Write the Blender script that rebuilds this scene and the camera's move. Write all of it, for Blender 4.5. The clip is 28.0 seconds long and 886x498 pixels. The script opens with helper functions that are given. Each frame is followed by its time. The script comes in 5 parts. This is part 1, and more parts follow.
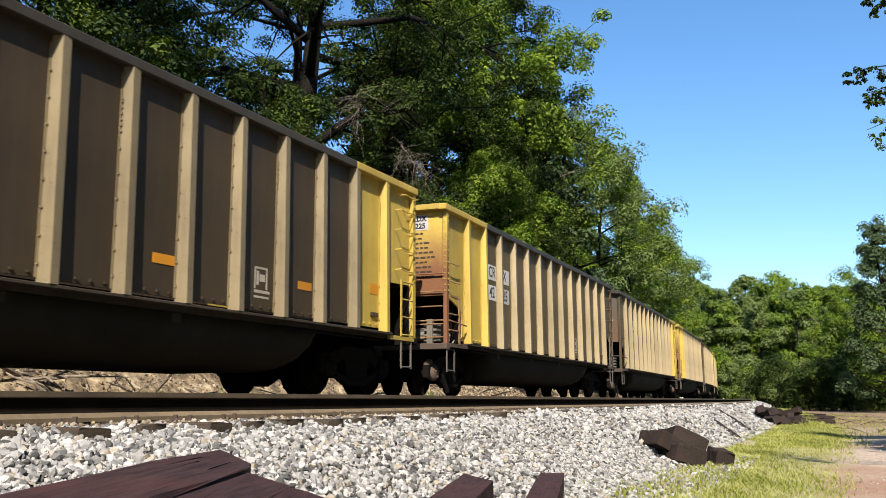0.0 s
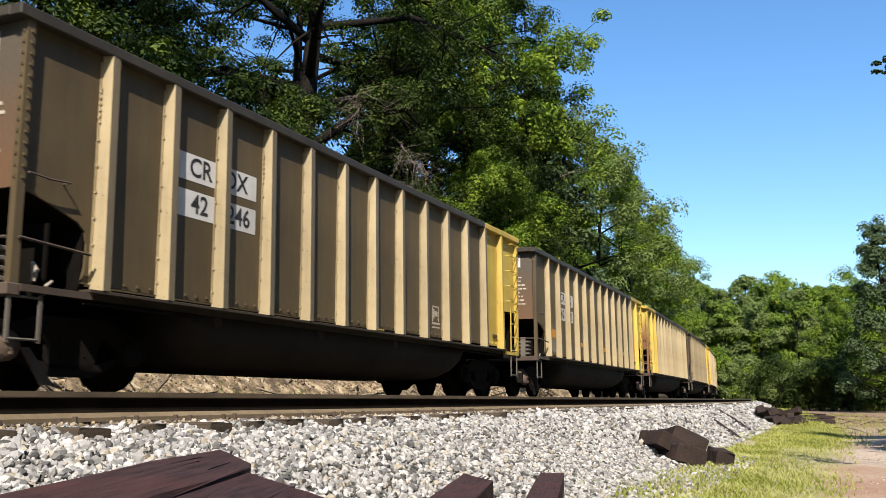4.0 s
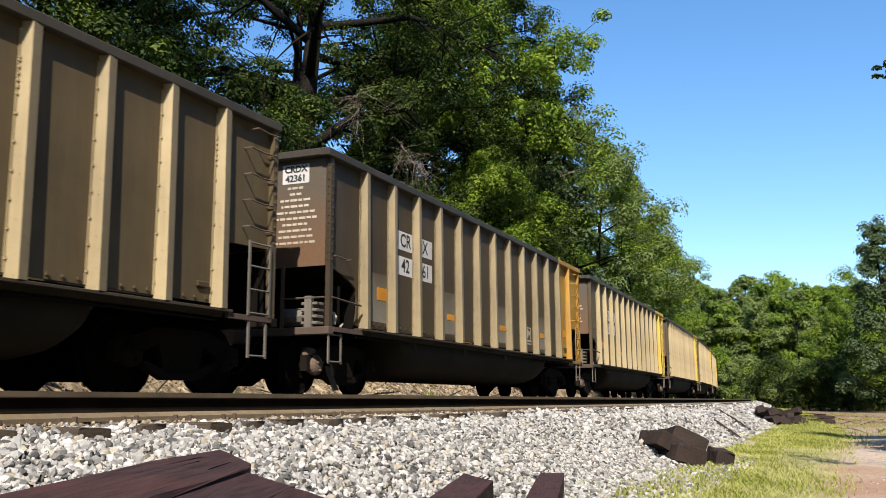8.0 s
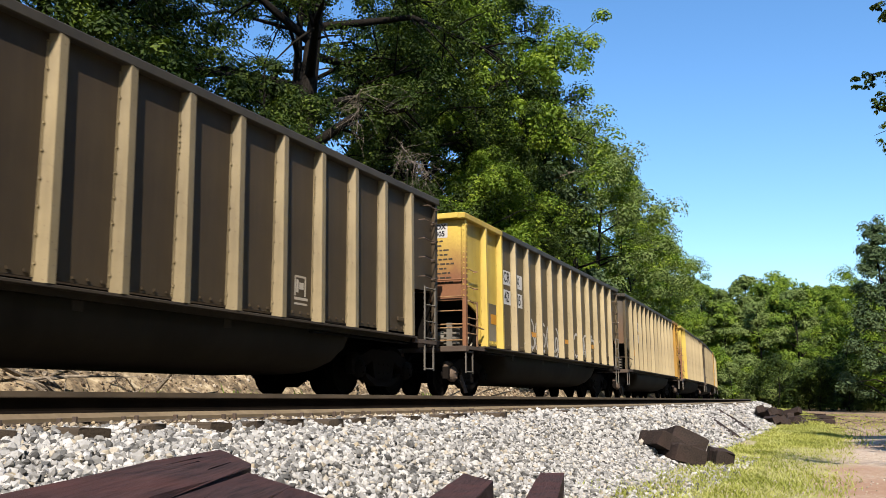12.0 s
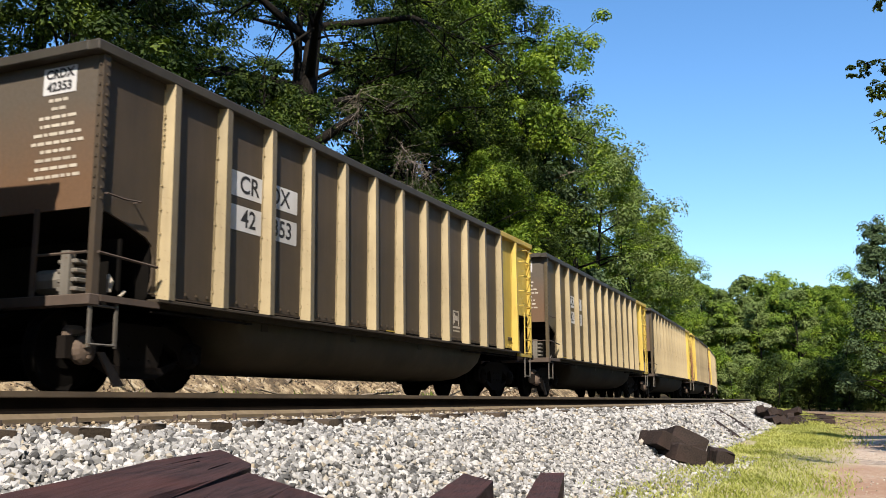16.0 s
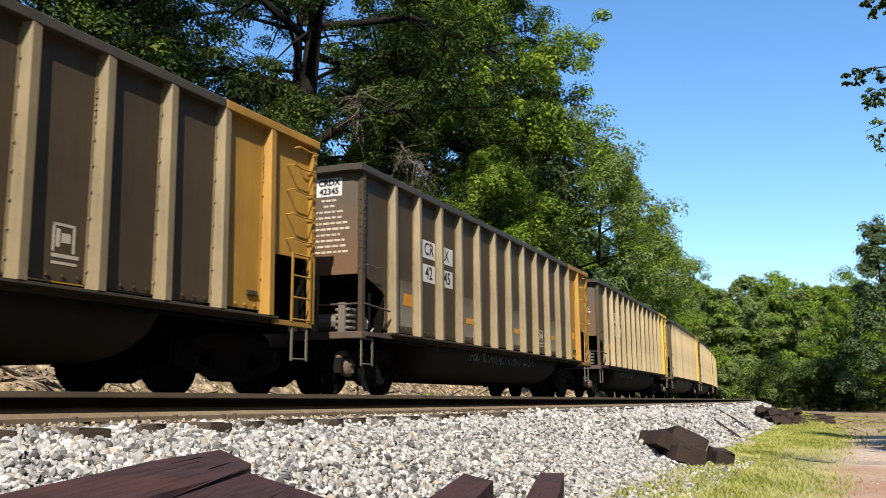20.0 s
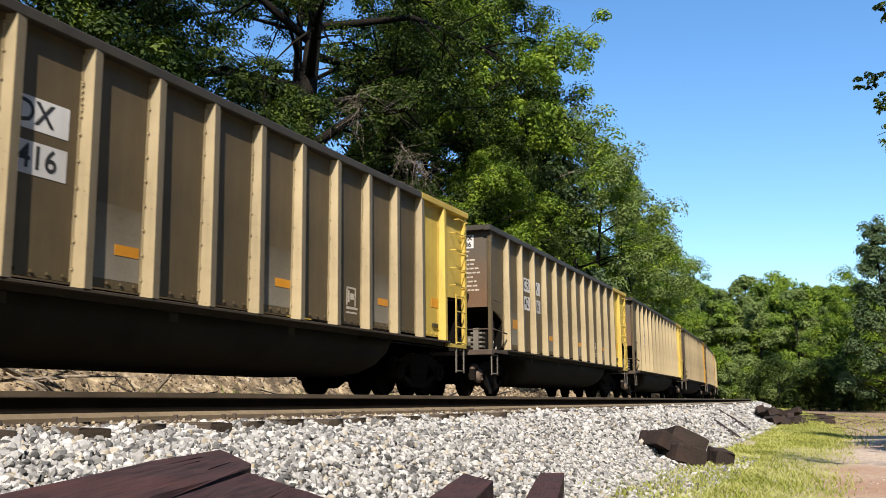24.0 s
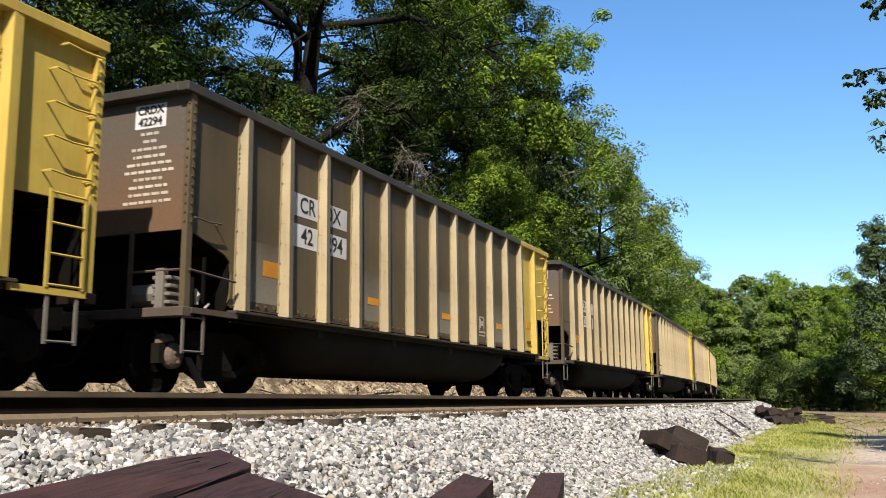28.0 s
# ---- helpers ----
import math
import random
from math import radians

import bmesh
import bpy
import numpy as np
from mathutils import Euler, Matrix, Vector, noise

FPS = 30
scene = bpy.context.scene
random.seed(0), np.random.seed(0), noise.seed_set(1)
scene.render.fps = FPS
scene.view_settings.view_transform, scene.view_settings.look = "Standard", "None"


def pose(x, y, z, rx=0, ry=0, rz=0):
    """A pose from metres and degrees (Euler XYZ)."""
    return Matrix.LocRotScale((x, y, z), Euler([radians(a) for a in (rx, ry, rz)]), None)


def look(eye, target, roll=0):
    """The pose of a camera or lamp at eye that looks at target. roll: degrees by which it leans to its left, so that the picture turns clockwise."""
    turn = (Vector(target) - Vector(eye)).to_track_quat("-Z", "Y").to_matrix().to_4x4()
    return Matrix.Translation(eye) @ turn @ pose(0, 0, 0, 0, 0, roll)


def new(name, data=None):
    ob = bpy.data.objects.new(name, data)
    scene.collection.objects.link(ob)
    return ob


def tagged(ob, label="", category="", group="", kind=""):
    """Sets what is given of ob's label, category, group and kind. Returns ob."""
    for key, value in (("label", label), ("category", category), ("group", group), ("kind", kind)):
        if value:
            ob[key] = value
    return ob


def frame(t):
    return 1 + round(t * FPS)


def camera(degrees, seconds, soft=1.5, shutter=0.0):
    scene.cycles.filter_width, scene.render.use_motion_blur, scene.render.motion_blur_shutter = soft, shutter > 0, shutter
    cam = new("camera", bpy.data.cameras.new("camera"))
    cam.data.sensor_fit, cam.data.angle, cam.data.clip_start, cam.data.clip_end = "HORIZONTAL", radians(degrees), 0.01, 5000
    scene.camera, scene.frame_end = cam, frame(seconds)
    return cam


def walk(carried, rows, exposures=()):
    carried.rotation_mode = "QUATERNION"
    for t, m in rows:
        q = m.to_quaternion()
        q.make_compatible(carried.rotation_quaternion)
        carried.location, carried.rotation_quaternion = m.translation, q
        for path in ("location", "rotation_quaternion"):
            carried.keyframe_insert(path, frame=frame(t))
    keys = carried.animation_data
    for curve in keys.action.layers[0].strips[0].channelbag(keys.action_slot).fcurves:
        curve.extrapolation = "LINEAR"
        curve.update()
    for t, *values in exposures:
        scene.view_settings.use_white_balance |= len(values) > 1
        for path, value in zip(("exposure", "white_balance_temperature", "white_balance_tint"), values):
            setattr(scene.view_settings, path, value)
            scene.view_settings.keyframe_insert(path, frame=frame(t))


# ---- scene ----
# ---------- camera: it stands still beside the track ----------
EYE = Vector((0.0, 0.0, -0.022))
TURN, TILT = 0.43783, 0.15901
AIM = EYE + Vector((math.cos(TURN) * math.cos(TILT), math.sin(TURN) * math.cos(TILT), math.sin(TILT))) * 10
cam = camera(51.13, 28.0, soft=0.85, shutter=0.07)
walk(cam, [(0.0, look(EYE, AIM, 0.38)), (28.0, look(EYE, AIM, 0.38))], exposures=[(0.0, 0.73), (28.0, 0.73)])

# ---------- daylight ----------
SUN_EL, SUN_AZ = radians(44.0), math.atan2(-0.385, -0.923)
world = bpy.data.worlds.new("sky")
scene.world = world
world.use_nodes = True
sky = world.node_tree.nodes.new("ShaderNodeTexSky")
sky.sky_type, sky.sun_disc = "NISHITA", False
sky.sun_elevation, sky.sun_rotation = SUN_EL, math.pi / 2 - SUN_AZ
sky.altitude, sky.air_density, sky.dust_density, sky.ozone_density = 200, 1.05, 0.35, 4.2
deep = world.node_tree.nodes.new("ShaderNodeHueSaturation")
deep.inputs["Saturation"].default_value = 1.16
world.node_tree.links.new(sky.outputs[0], deep.inputs["Color"])
world.node_tree.links.new(deep.outputs[0], world.node_tree.nodes["Background"].inputs[0])
world.node_tree.nodes["Background"].inputs[1].default_value = 0.126
sun = new("sun", bpy.data.lights.new("sun", "SUN"))
sun.data.energy, sun.data.angle, sun.data.color = 5.0, radians(0.53), (1.0, 0.91, 0.80)
SUN_WAY = Vector((math.cos(SUN_AZ) * math.cos(SUN_EL), math.sin(SUN_AZ) * math.cos(SUN_EL), math.sin(SUN_EL)))
sun.matrix_world = look(SUN_WAY * 50, (0, 0, 0))

# ---------- the curve: two parallel tracks round one centre ----------
R_TRAIN, CURVE_Y = 635.39, 642.74      # radius of the train's near side, and the centre's distance
NEAR_TRACK, FAR_TRACK = 5.35, 8.98     # centre lines, as distances from the camera's foot


def on_curve(s, lat, z=0.0):
    """A place s metres along the curve and lat metres across it (away from the camera)."""
    r, ph = CURVE_Y - lat, s / R_TRAIN
    return Vector((r * math.sin(ph), CURVE_Y - r * math.cos(ph), z))


def curve_pose(s, lat, z=0.0, rx=0, ry=0, rz=0):
    p = on_curve(s, lat, z)
    return pose(p.x, p.y, p.z, 0, 0, math.degrees(s / R_TRAIN)) @ pose(0, 0, 0, rx, ry, rz)


# ---------- materials ----------
def mat(name, rough=0.8, metal=0.0):
    m = bpy.data.materials.new(name)
    m.use_nodes = True
    b = m.node_tree.nodes["Principled BSDF"]
    b.inputs["Roughness"].default_value, b.inputs["Metallic"].default_value = rough, metal
    return m, m.node_tree, b


def node(t, kind, **values):
    n = t.nodes.new(kind)
    for k, v in values.items():
        n.inputs[k].default_value = v
    return n


def ramp(t, source, *stops):
    n = t.nodes.new("ShaderNodeValToRGB")
    e = n.color_ramp.elements
    while len(e) < len(stops):
        e.new(0.5)
    for el, (p, c) in zip(e, stops):
        el.position, el.color = p, (*c, 1) if len(c) == 3 else c
    t.links.new(source, n.inputs[0])
    return n.outputs[0]


def mixed(t, kind, fac, a, b):
    n = t.nodes.new("ShaderNodeMix")
    n.data_type, n.blend_type = "RGBA", kind
    for i, v in ((0, fac), (6, a), (7, b)):
        if hasattr(v, "is_linked"):
            t.links.new(v, n.inputs[i])
        elif i == 0:
            n.inputs[i].default_value = v
        else:
            n.inputs[i].default_value = (*v, 1)
    return n.outputs[2]


def coords(t, sx=1, sy=1, sz=1):
    c = t.nodes.new("ShaderNodeTexCoord")
    m = t.nodes.new("ShaderNodeMapping")
    m.inputs["Scale"].default_value = (sx, sy, sz)
    t.links.new(c.outputs["Object"], m.inputs[0])
    return m.outputs[0]


def noise_of(t, vec, scale, detail=4, rough=0.6):
    n = node(t, "ShaderNodeTexNoise", Scale=scale, Detail=detail, Roughness=rough)
    t.links.new(vec, n.inputs["Vector"])
    return n.outputs["Fac"]


def bump(t, b, height, strength=0.3, distance=0.01):
    n = node(t, "ShaderNodeBump", Strength=strength, Distance=distance)
    t.links.new(height, n.inputs["Height"])
    t.links.new(n.outputs[0], b.inputs["Normal"])


def island_random(t):
    return t.nodes.new("ShaderNodeNewGeometry").outputs["Random Per Island"]


def object_random(t):
    return t.nodes.new("ShaderNodeObjectInfo").outputs["Random"]


def paint(name, base, stain, rust, rough=0.55, streak=0.5, rust_from=0.62, gloss=0.35):
    """Weathered paint on steel: broad stains, streaks that run down, rust specks."""
    m, t, b = mat(name, rough)
    b.inputs["Specular IOR Level"].default_value = gloss
    broad = noise_of(t, coords(t), 0.9, 5)
    down = noise_of(t, coords(t, 3.2, 3.2, 0.3), 1.3, 6, 0.72)
    fine = noise_of(t, coords(t), 26, 4, 0.7)
    c = mixed(t, "MIX", ramp(t, broad, (0.35, (0, 0, 0)), (0.7, (1, 1, 1))), base, stain)
    c = mixed(t, "MULTIPLY", streak, c, ramp(t, down, (0.3, (0.55, 0.52, 0.5)), (0.65, (1.1, 1.08, 1.05))))
    c = mixed(t, "MIX", ramp(t, fine, (rust_from, (0, 0, 0)), (rust_from + 0.08, (1, 1, 1))), c, rust)
    r = t.nodes.new("ShaderNodeHueSaturation")
    rnd = t.nodes.new("ShaderNodeMapRange")
    rnd.inputs[3].default_value, rnd.inputs[4].default_value = 0.88, 1.12
    t.links.new(object_random(t), rnd.inputs[0])
    t.links.new(rnd.outputs[0], r.inputs["Value"])
    t.links.new(c, r.inputs["Color"])
    t.links.new(r.outputs[0], b.inputs["Base Color"])
    bump(t, b, fine, 0.25, 0.004)
    return m


GREY = paint("weathered_grey_paint", (0.112, 0.083, 0.043), (0.078, 0.059, 0.032), (0.10, 0.055, 0.03))
BROWN = paint("sooty_brown_paint", (0.078, 0.058, 0.039), (0.055, 0.042, 0.029), (0.09, 0.05, 0.03))
# the rib flank towards the sun is painted paler than its other faces
RIB = paint("dusty_sunlit_rib_paint", (0.385, 0.308, 0.175), (0.29, 0.23, 0.13), (0.12, 0.07, 0.04), streak=0.35)
RIB_SHADE = paint("shaded_rib_face_paint", (0.20, 0.163, 0.10), (0.155, 0.125, 0.078), (0.10, 0.055, 0.03), streak=0.5)
SOOTY_RIB = paint("sooty_rib_paint", (0.27, 0.215, 0.12), (0.19, 0.15, 0.085), (0.10, 0.06, 0.04), streak=0.45)
SOOTY = paint("dark_sooty_paint", (0.064, 0.046, 0.026), (0.046, 0.033, 0.020), (0.06, 0.035, 0.02))
RUSTED = paint("rust_over_yellow_paint", (0.34, 0.21, 0.10), (0.24, 0.13, 0.06), (0.12, 0.05, 0.025), streak=0.5, rust_from=0.58)
CHORD = paint("dark_chord_paint", (0.058, 0.050, 0.037), (0.038, 0.033, 0.025), (0.09, 0.05, 0.03))
YELLOW = paint("faded_yellow_paint", (0.55, 0.405, 0.080), (0.44, 0.31, 0.062), (0.22, 0.10, 0.03), streak=0.4, rust_from=0.66)
OCHRE = paint("rusty_ochre_paint", (0.37, 0.21, 0.032), (0.29, 0.155, 0.03), (0.16, 0.07, 0.03), streak=0.5, rust_from=0.64)
# undercarriage colour is near black to stand for the shade under the cars
UNDER = paint("shade_black_steel", (0.008, 0.007, 0.006), (0.005, 0.0045, 0.004), (0.014, 0.010, 0.007), 0.9, gloss=0.05)
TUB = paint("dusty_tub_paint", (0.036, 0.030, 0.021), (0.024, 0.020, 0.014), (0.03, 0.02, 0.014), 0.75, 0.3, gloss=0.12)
PALE_TUB = paint("sun_faded_tub_paint", (0.105, 0.086, 0.056), (0.07, 0.058, 0.039), (0.06, 0.04, 0.025), 0.7, 0.3, gloss=0.15)
SILL = paint("grimy_sill_paint", (0.055, 0.042, 0.028), (0.035, 0.027, 0.018), (0.07, 0.04, 0.02), 0.8)
# rusty steel, painted paler for the bearing that sun reaches between cars
BEARING = paint("sunlit_rusty_bearing_steel", (0.15, 0.108, 0.08), (0.075, 0.055, 0.042), (0.10, 0.05, 0.03), 0.9)
# truck frames blackened too, as the body's shadow covers them
FRAME = paint("shade_black_truck_steel", (0.014, 0.011, 0.009), (0.009, 0.007, 0.006), (0.02, 0.014, 0.01), 0.9, gloss=0.1)
# steps and brake gear are painted pale to stand for sunlit edges and glints
STEP = paint("pale_step_steel", (0.17, 0.155, 0.13), (0.11, 0.098, 0.08), (0.12, 0.06, 0.03), 0.7)
CAST = paint("rusty_cast_steel", (0.11, 0.08, 0.06), (0.06, 0.045, 0.036), (0.12, 0.05, 0.02), 0.85)
WHITE = paint("dirty_white_paint", (0.62, 0.61, 0.60), (0.50, 0.49, 0.47), (0.3, 0.26, 0.2), 0.5, 0.2, 0.72)
STENCIL = paint("faded_stencil", (0.50, 0.45, 0.37), (0.38, 0.33, 0.26), (0.2, 0.16, 0.1), 0.7, 0.3)
ORANGE = paint("orange_reflector", (0.62, 0.265, 0.018), (0.48, 0.20, 0.018), (0.3, 0.12, 0.03), 0.4, 0.2, 0.7)
BLACK = paint("black_lettering", (0.02, 0.02, 0.022), (0.03, 0.03, 0.03), (0.05, 0.04, 0.03), 0.6, 0.1, 0.75)
SPRAY = paint("white_spray_paint", (0.55, 0.53, 0.50), (0.42, 0.40, 0.37), (0.3, 0.28, 0.25), 0.6, 0.2, 0.7)
FAINT_SPRAY = paint("thin_pale_spray", (0.30, 0.31, 0.31), (0.12, 0.125, 0.125), (0.03, 0.026, 0.02), 0.7, 0.5, 0.5)
GREEN_SPRAY = paint("green_spray_paint", (0.07, 0.10, 0.035), (0.06, 0.08, 0.03), (0.1, 0.1, 0.03), 0.6, 0.2, 0.7)


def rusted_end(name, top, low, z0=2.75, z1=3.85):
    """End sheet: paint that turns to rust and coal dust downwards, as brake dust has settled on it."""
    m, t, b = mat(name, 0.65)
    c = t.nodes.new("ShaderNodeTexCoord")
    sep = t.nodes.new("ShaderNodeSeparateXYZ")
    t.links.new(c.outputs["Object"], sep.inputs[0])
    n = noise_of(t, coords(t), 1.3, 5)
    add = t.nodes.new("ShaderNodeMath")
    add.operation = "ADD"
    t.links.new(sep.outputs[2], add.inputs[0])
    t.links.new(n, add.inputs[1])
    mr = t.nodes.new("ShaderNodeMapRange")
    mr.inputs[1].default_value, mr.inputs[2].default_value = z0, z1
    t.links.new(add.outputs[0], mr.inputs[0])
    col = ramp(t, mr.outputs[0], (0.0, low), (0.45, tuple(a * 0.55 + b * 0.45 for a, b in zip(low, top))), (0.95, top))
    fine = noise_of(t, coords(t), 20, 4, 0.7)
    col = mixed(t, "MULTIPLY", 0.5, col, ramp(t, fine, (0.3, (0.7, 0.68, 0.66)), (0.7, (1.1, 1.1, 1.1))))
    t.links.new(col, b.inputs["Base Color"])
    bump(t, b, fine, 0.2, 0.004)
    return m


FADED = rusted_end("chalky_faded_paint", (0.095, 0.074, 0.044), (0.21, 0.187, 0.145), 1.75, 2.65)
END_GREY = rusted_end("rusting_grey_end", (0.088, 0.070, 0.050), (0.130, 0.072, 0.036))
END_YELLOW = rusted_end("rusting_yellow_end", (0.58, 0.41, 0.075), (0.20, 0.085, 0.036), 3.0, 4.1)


def rail_steel():
    m, t, b = mat("rusty_rail_steel", 0.7, 0.15)
    n = noise_of(t, coords(t, 1, 1, 1), 3, 6)
    c = ramp(t, n, (0.3, (0.065, 0.047, 0.030)), (0.7, (0.125, 0.092, 0.058)))
    t.links.new(c, b.inputs["Base Color"])
    bump(t, b, noise_of(t, coords(t), 60, 3), 0.2, 0.003)
    return m


RAIL = rail_steel()
FOOT, _t, _b = mat("dusty_rail_foot", 0.9, 0.0)
_t.links.new(ramp(_t, noise_of(_t, coords(_t), 6, 5), (0.3, (0.115, 0.082, 0.045)), (0.7, (0.20, 0.15, 0.088))), _b.inputs["Base Color"])
# the web between rail head and foot is near black
RAILWEB, _t, _b = mat("dark_rail_web", 0.95, 0.0)
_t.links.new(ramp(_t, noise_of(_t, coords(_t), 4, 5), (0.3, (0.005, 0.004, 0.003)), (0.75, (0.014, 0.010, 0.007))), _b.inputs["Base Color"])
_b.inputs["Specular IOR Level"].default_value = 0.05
RAILHEAD, _t, _b = mat("worn_rail_head", 0.35, 0.8)
_t.links.new(ramp(_t, noise_of(_t, coords(_t), 5, 4), (0.3, (0.16, 0.13, 0.10)), (0.7, (0.24, 0.20, 0.16))), _b.inputs["Base Color"])


def creosote(name, dark, light, red):
    m, t, b = mat(name, 0.8)
    b.inputs["Specular IOR Level"].default_value = 0.25
    grain = noise_of(t, coords(t, 1.2, 22, 22), 3.0, 6, 0.7)
    broad = noise_of(t, coords(t), 2.2, 4)
    c = ramp(t, grain, (0.32, dark), (0.7, light))
    c = mixed(t, "MIX", ramp(t, broad, (0.42, (0, 0, 0)), (0.75, (0.6, 0.6, 0.6))), c, red)
    t.links.new(c, b.inputs["Base Color"])
    bump(t, b, grain, 0.8, 0.008)
    return m


OLD_TIE = creosote("old_creosoted_wood", (0.012, 0.006, 0.007), (0.066, 0.035, 0.034), (0.105, 0.034, 0.027))
DUMPED_TIE = creosote("charred_old_wood", (0.010, 0.007, 0.006), (0.046, 0.032, 0.026), (0.055, 0.032, 0.026))
TRACK_TIE = creosote("weathered_track_tie", (0.028, 0.021, 0.016), (0.105, 0.08, 0.055), (0.07, 0.05, 0.034))


def stone_mat(name, dark, grey, pale, white, warm):
    m, t, b = mat(name, 0.9)
    r = island_random(t)
    c = ramp(t, r, (0.0, dark), (0.22, grey), (0.5, pale), (0.86, white), (1.0, warm))
    f = noise_of(t, coords(t), 40, 3)
    c = mixed(t, "MULTIPLY", 0.6, c, ramp(t, f, (0.3, (0.7, 0.7, 0.7)), (0.7, (1.08, 1.08, 1.08))))
    t.links.new(c, b.inputs["Base Color"])
    return m


RUBBLE = stone_mat("brown_rubble", (0.06, 0.042, 0.028), (0.12, 0.085, 0.055), (0.21, 0.155, 0.10), (0.32, 0.25, 0.165), (0.46, 0.40, 0.32))
PEBBLE = stone_mat("white_pebbles", (0.28, 0.24, 0.19), (0.34, 0.29, 0.23), (0.42, 0.36, 0.29), (0.50, 0.45, 0.38), (0.40, 0.31, 0.23))
TAN_STONE = stone_mat("rust_stained_stone", (0.06, 0.043, 0.03), (0.17, 0.13, 0.083), (0.27, 0.215, 0.14), (0.40, 0.35, 0.27), (0.32, 0.23, 0.12))
BALLAST_STONE = stone_mat("pale_limestone", (0.045, 0.043, 0.04), (0.17, 0.165, 0.156), (0.31, 0.30, 0.284), (0.50, 0.485, 0.46), (0.32, 0.265, 0.18))


def ground_mat(name, stops, scale, extra=None, relief=0.4, size=0.03):
    m, t, b = mat(name, 0.95)
    n = noise_of(t, coords(t), scale, 7, 0.65)
    c = ramp(t, n, *stops)
    big = noise_of(t, coords(t), 0.22, 4)
    c = mixed(t, "MULTIPLY", 0.6, c, ramp(t, big, (0.35, (0.75, 0.75, 0.72)), (0.65, (1.12, 1.1, 1.05))))
    t.links.new(c, b.inputs["Base Color"])
    bump(t, b, noise_of(t, coords(t), scale * 3, 5), relief, size)
    return m


BALLAST_BED = ground_mat("ballast_bed", ((0.30, (0.02, 0.019, 0.017)), (0.5, (0.05, 0.047, 0.043)), (0.7, (0.16, 0.15, 0.14))), 14)
# bed between the tracks, darkened so less light bounces under the cars
DARK_BED = ground_mat("low_bounce_ballast", ((0.30, (0.03, 0.025, 0.02)), (0.5, (0.07, 0.06, 0.05)), (0.68, (0.14, 0.12, 0.10))), 14)


def verge_mat():
    """Dry grass ground that gives way to a gravel path, along an uneven edge."""
    m, t, b = mat("verge_and_path", 0.95)
    n = noise_of(t, coords(t), 9, 7, 0.65)
    grass_c = ramp(t, n, (0.3, (0.16, 0.15, 0.055)), (0.5, (0.29, 0.26, 0.115)), (0.68, (0.46, 0.40, 0.28)))
    path_c = ramp(t, noise_of(t, coords(t), 12, 7, 0.65), (0.3, (0.27, 0.20, 0.145)), (0.5, (0.42, 0.33, 0.25)), (0.7, (0.54, 0.45, 0.36)))
    red = ramp(t, noise_of(t, coords(t), 0.12, 4), (0.48, (0, 0, 0)), (0.62, (0.8, 0.8, 0.8)))
    path_c = mixed(t, "MIX", red, path_c, (0.26, 0.13, 0.07))
    # fallen leaves and red dirt where the path reaches the far wood
    sep = t.nodes.new("ShaderNodeSeparateXYZ")
    t.links.new(coords(t), sep.inputs[0])
    deep_wood = t.nodes.new("ShaderNodeMapRange")
    deep_wood.inputs[1].default_value, deep_wood.inputs[2].default_value = 22, 46
    t.links.new(sep.outputs[0], deep_wood.inputs[0])
    path_c = mixed(t, "MIX", deep_wood.outputs[0], path_c, ramp(t, noise_of(t, coords(t, 1, 2.2, 1), 1.6, 6, 0.7), (0.36, (0.06, 0.038, 0.022)), (0.5, (0.20, 0.125, 0.07)), (0.64, (0.36, 0.25, 0.15))))
    grass_c = mixed(t, "MIX", ramp(t, deep_wood.outputs[0], (0.0, (0, 0, 0)), (1.0, (0.75, 0.75, 0.75))), grass_c, (0.22, 0.13, 0.065))
    c = t.nodes.new("ShaderNodeTexCoord")
    flat = t.nodes.new("ShaderNodeVectorMath")
    flat.operation = "MULTIPLY"
    flat.inputs[1].default_value = (1, 1, 0)
    t.links.new(c.outputs["Object"], flat.inputs[0])
    far = t.nodes.new("ShaderNodeVectorMath")
    far.operation = "DISTANCE"
    far.inputs[1].default_value = (0, CURVE_Y, 0)
    t.links.new(flat.outputs[0], far.inputs[0])
    add = t.nodes.new("ShaderNodeMath")
    add.operation, add.inputs[2].default_value = "MULTIPLY_ADD", 0.0
    t.links.new(noise_of(t, coords(t), 1.1, 5, 0.7), add.inputs[0])
    add.inputs[1].default_value = 1.6
    t.links.new(far.outputs["Value"], add.inputs[2])
    # across the path: from the grass edge to the grass beyond it
    mr = t.nodes.new("ShaderNodeMapRange")
    mr.inputs[1].default_value, mr.inputs[2].default_value = CURVE_Y - 1.2 + 0.8, CURVE_Y + 6.0 + 0.8
    t.links.new(add.outputs[0], mr.inputs[0])
    on_path = ramp(t, mr.outputs[0], (0.06, (0, 0, 0)), (0.12, (1, 1, 1)), (0.60, (1, 1, 1)), (0.72, (0, 0, 0)))
    t.links.new(mixed(t, "MIX", on_path, grass_c, path_c), b.inputs["Base Color"])
    bump(t, b, noise_of(t, coords(t), 30, 5), 0.35, 0.03)
    return m


VERGE = verge_mat()
BANK = ground_mat("dirt_bank", ((0.34, (0.04, 0.03, 0.02)), (0.47, (0.17, 0.125, 0.075)), (0.56, (0.34, 0.26, 0.16)), (0.66, (0.52, 0.43, 0.29))), 3.2, relief=0.7, size=0.06)
LITTER = ground_mat("forest_floor", ((0.3, (0.03, 0.026, 0.014)), (0.55, (0.075, 0.055, 0.03)), (0.75, (0.13, 0.09, 0.05))), 6, relief=0.6, size=0.05)


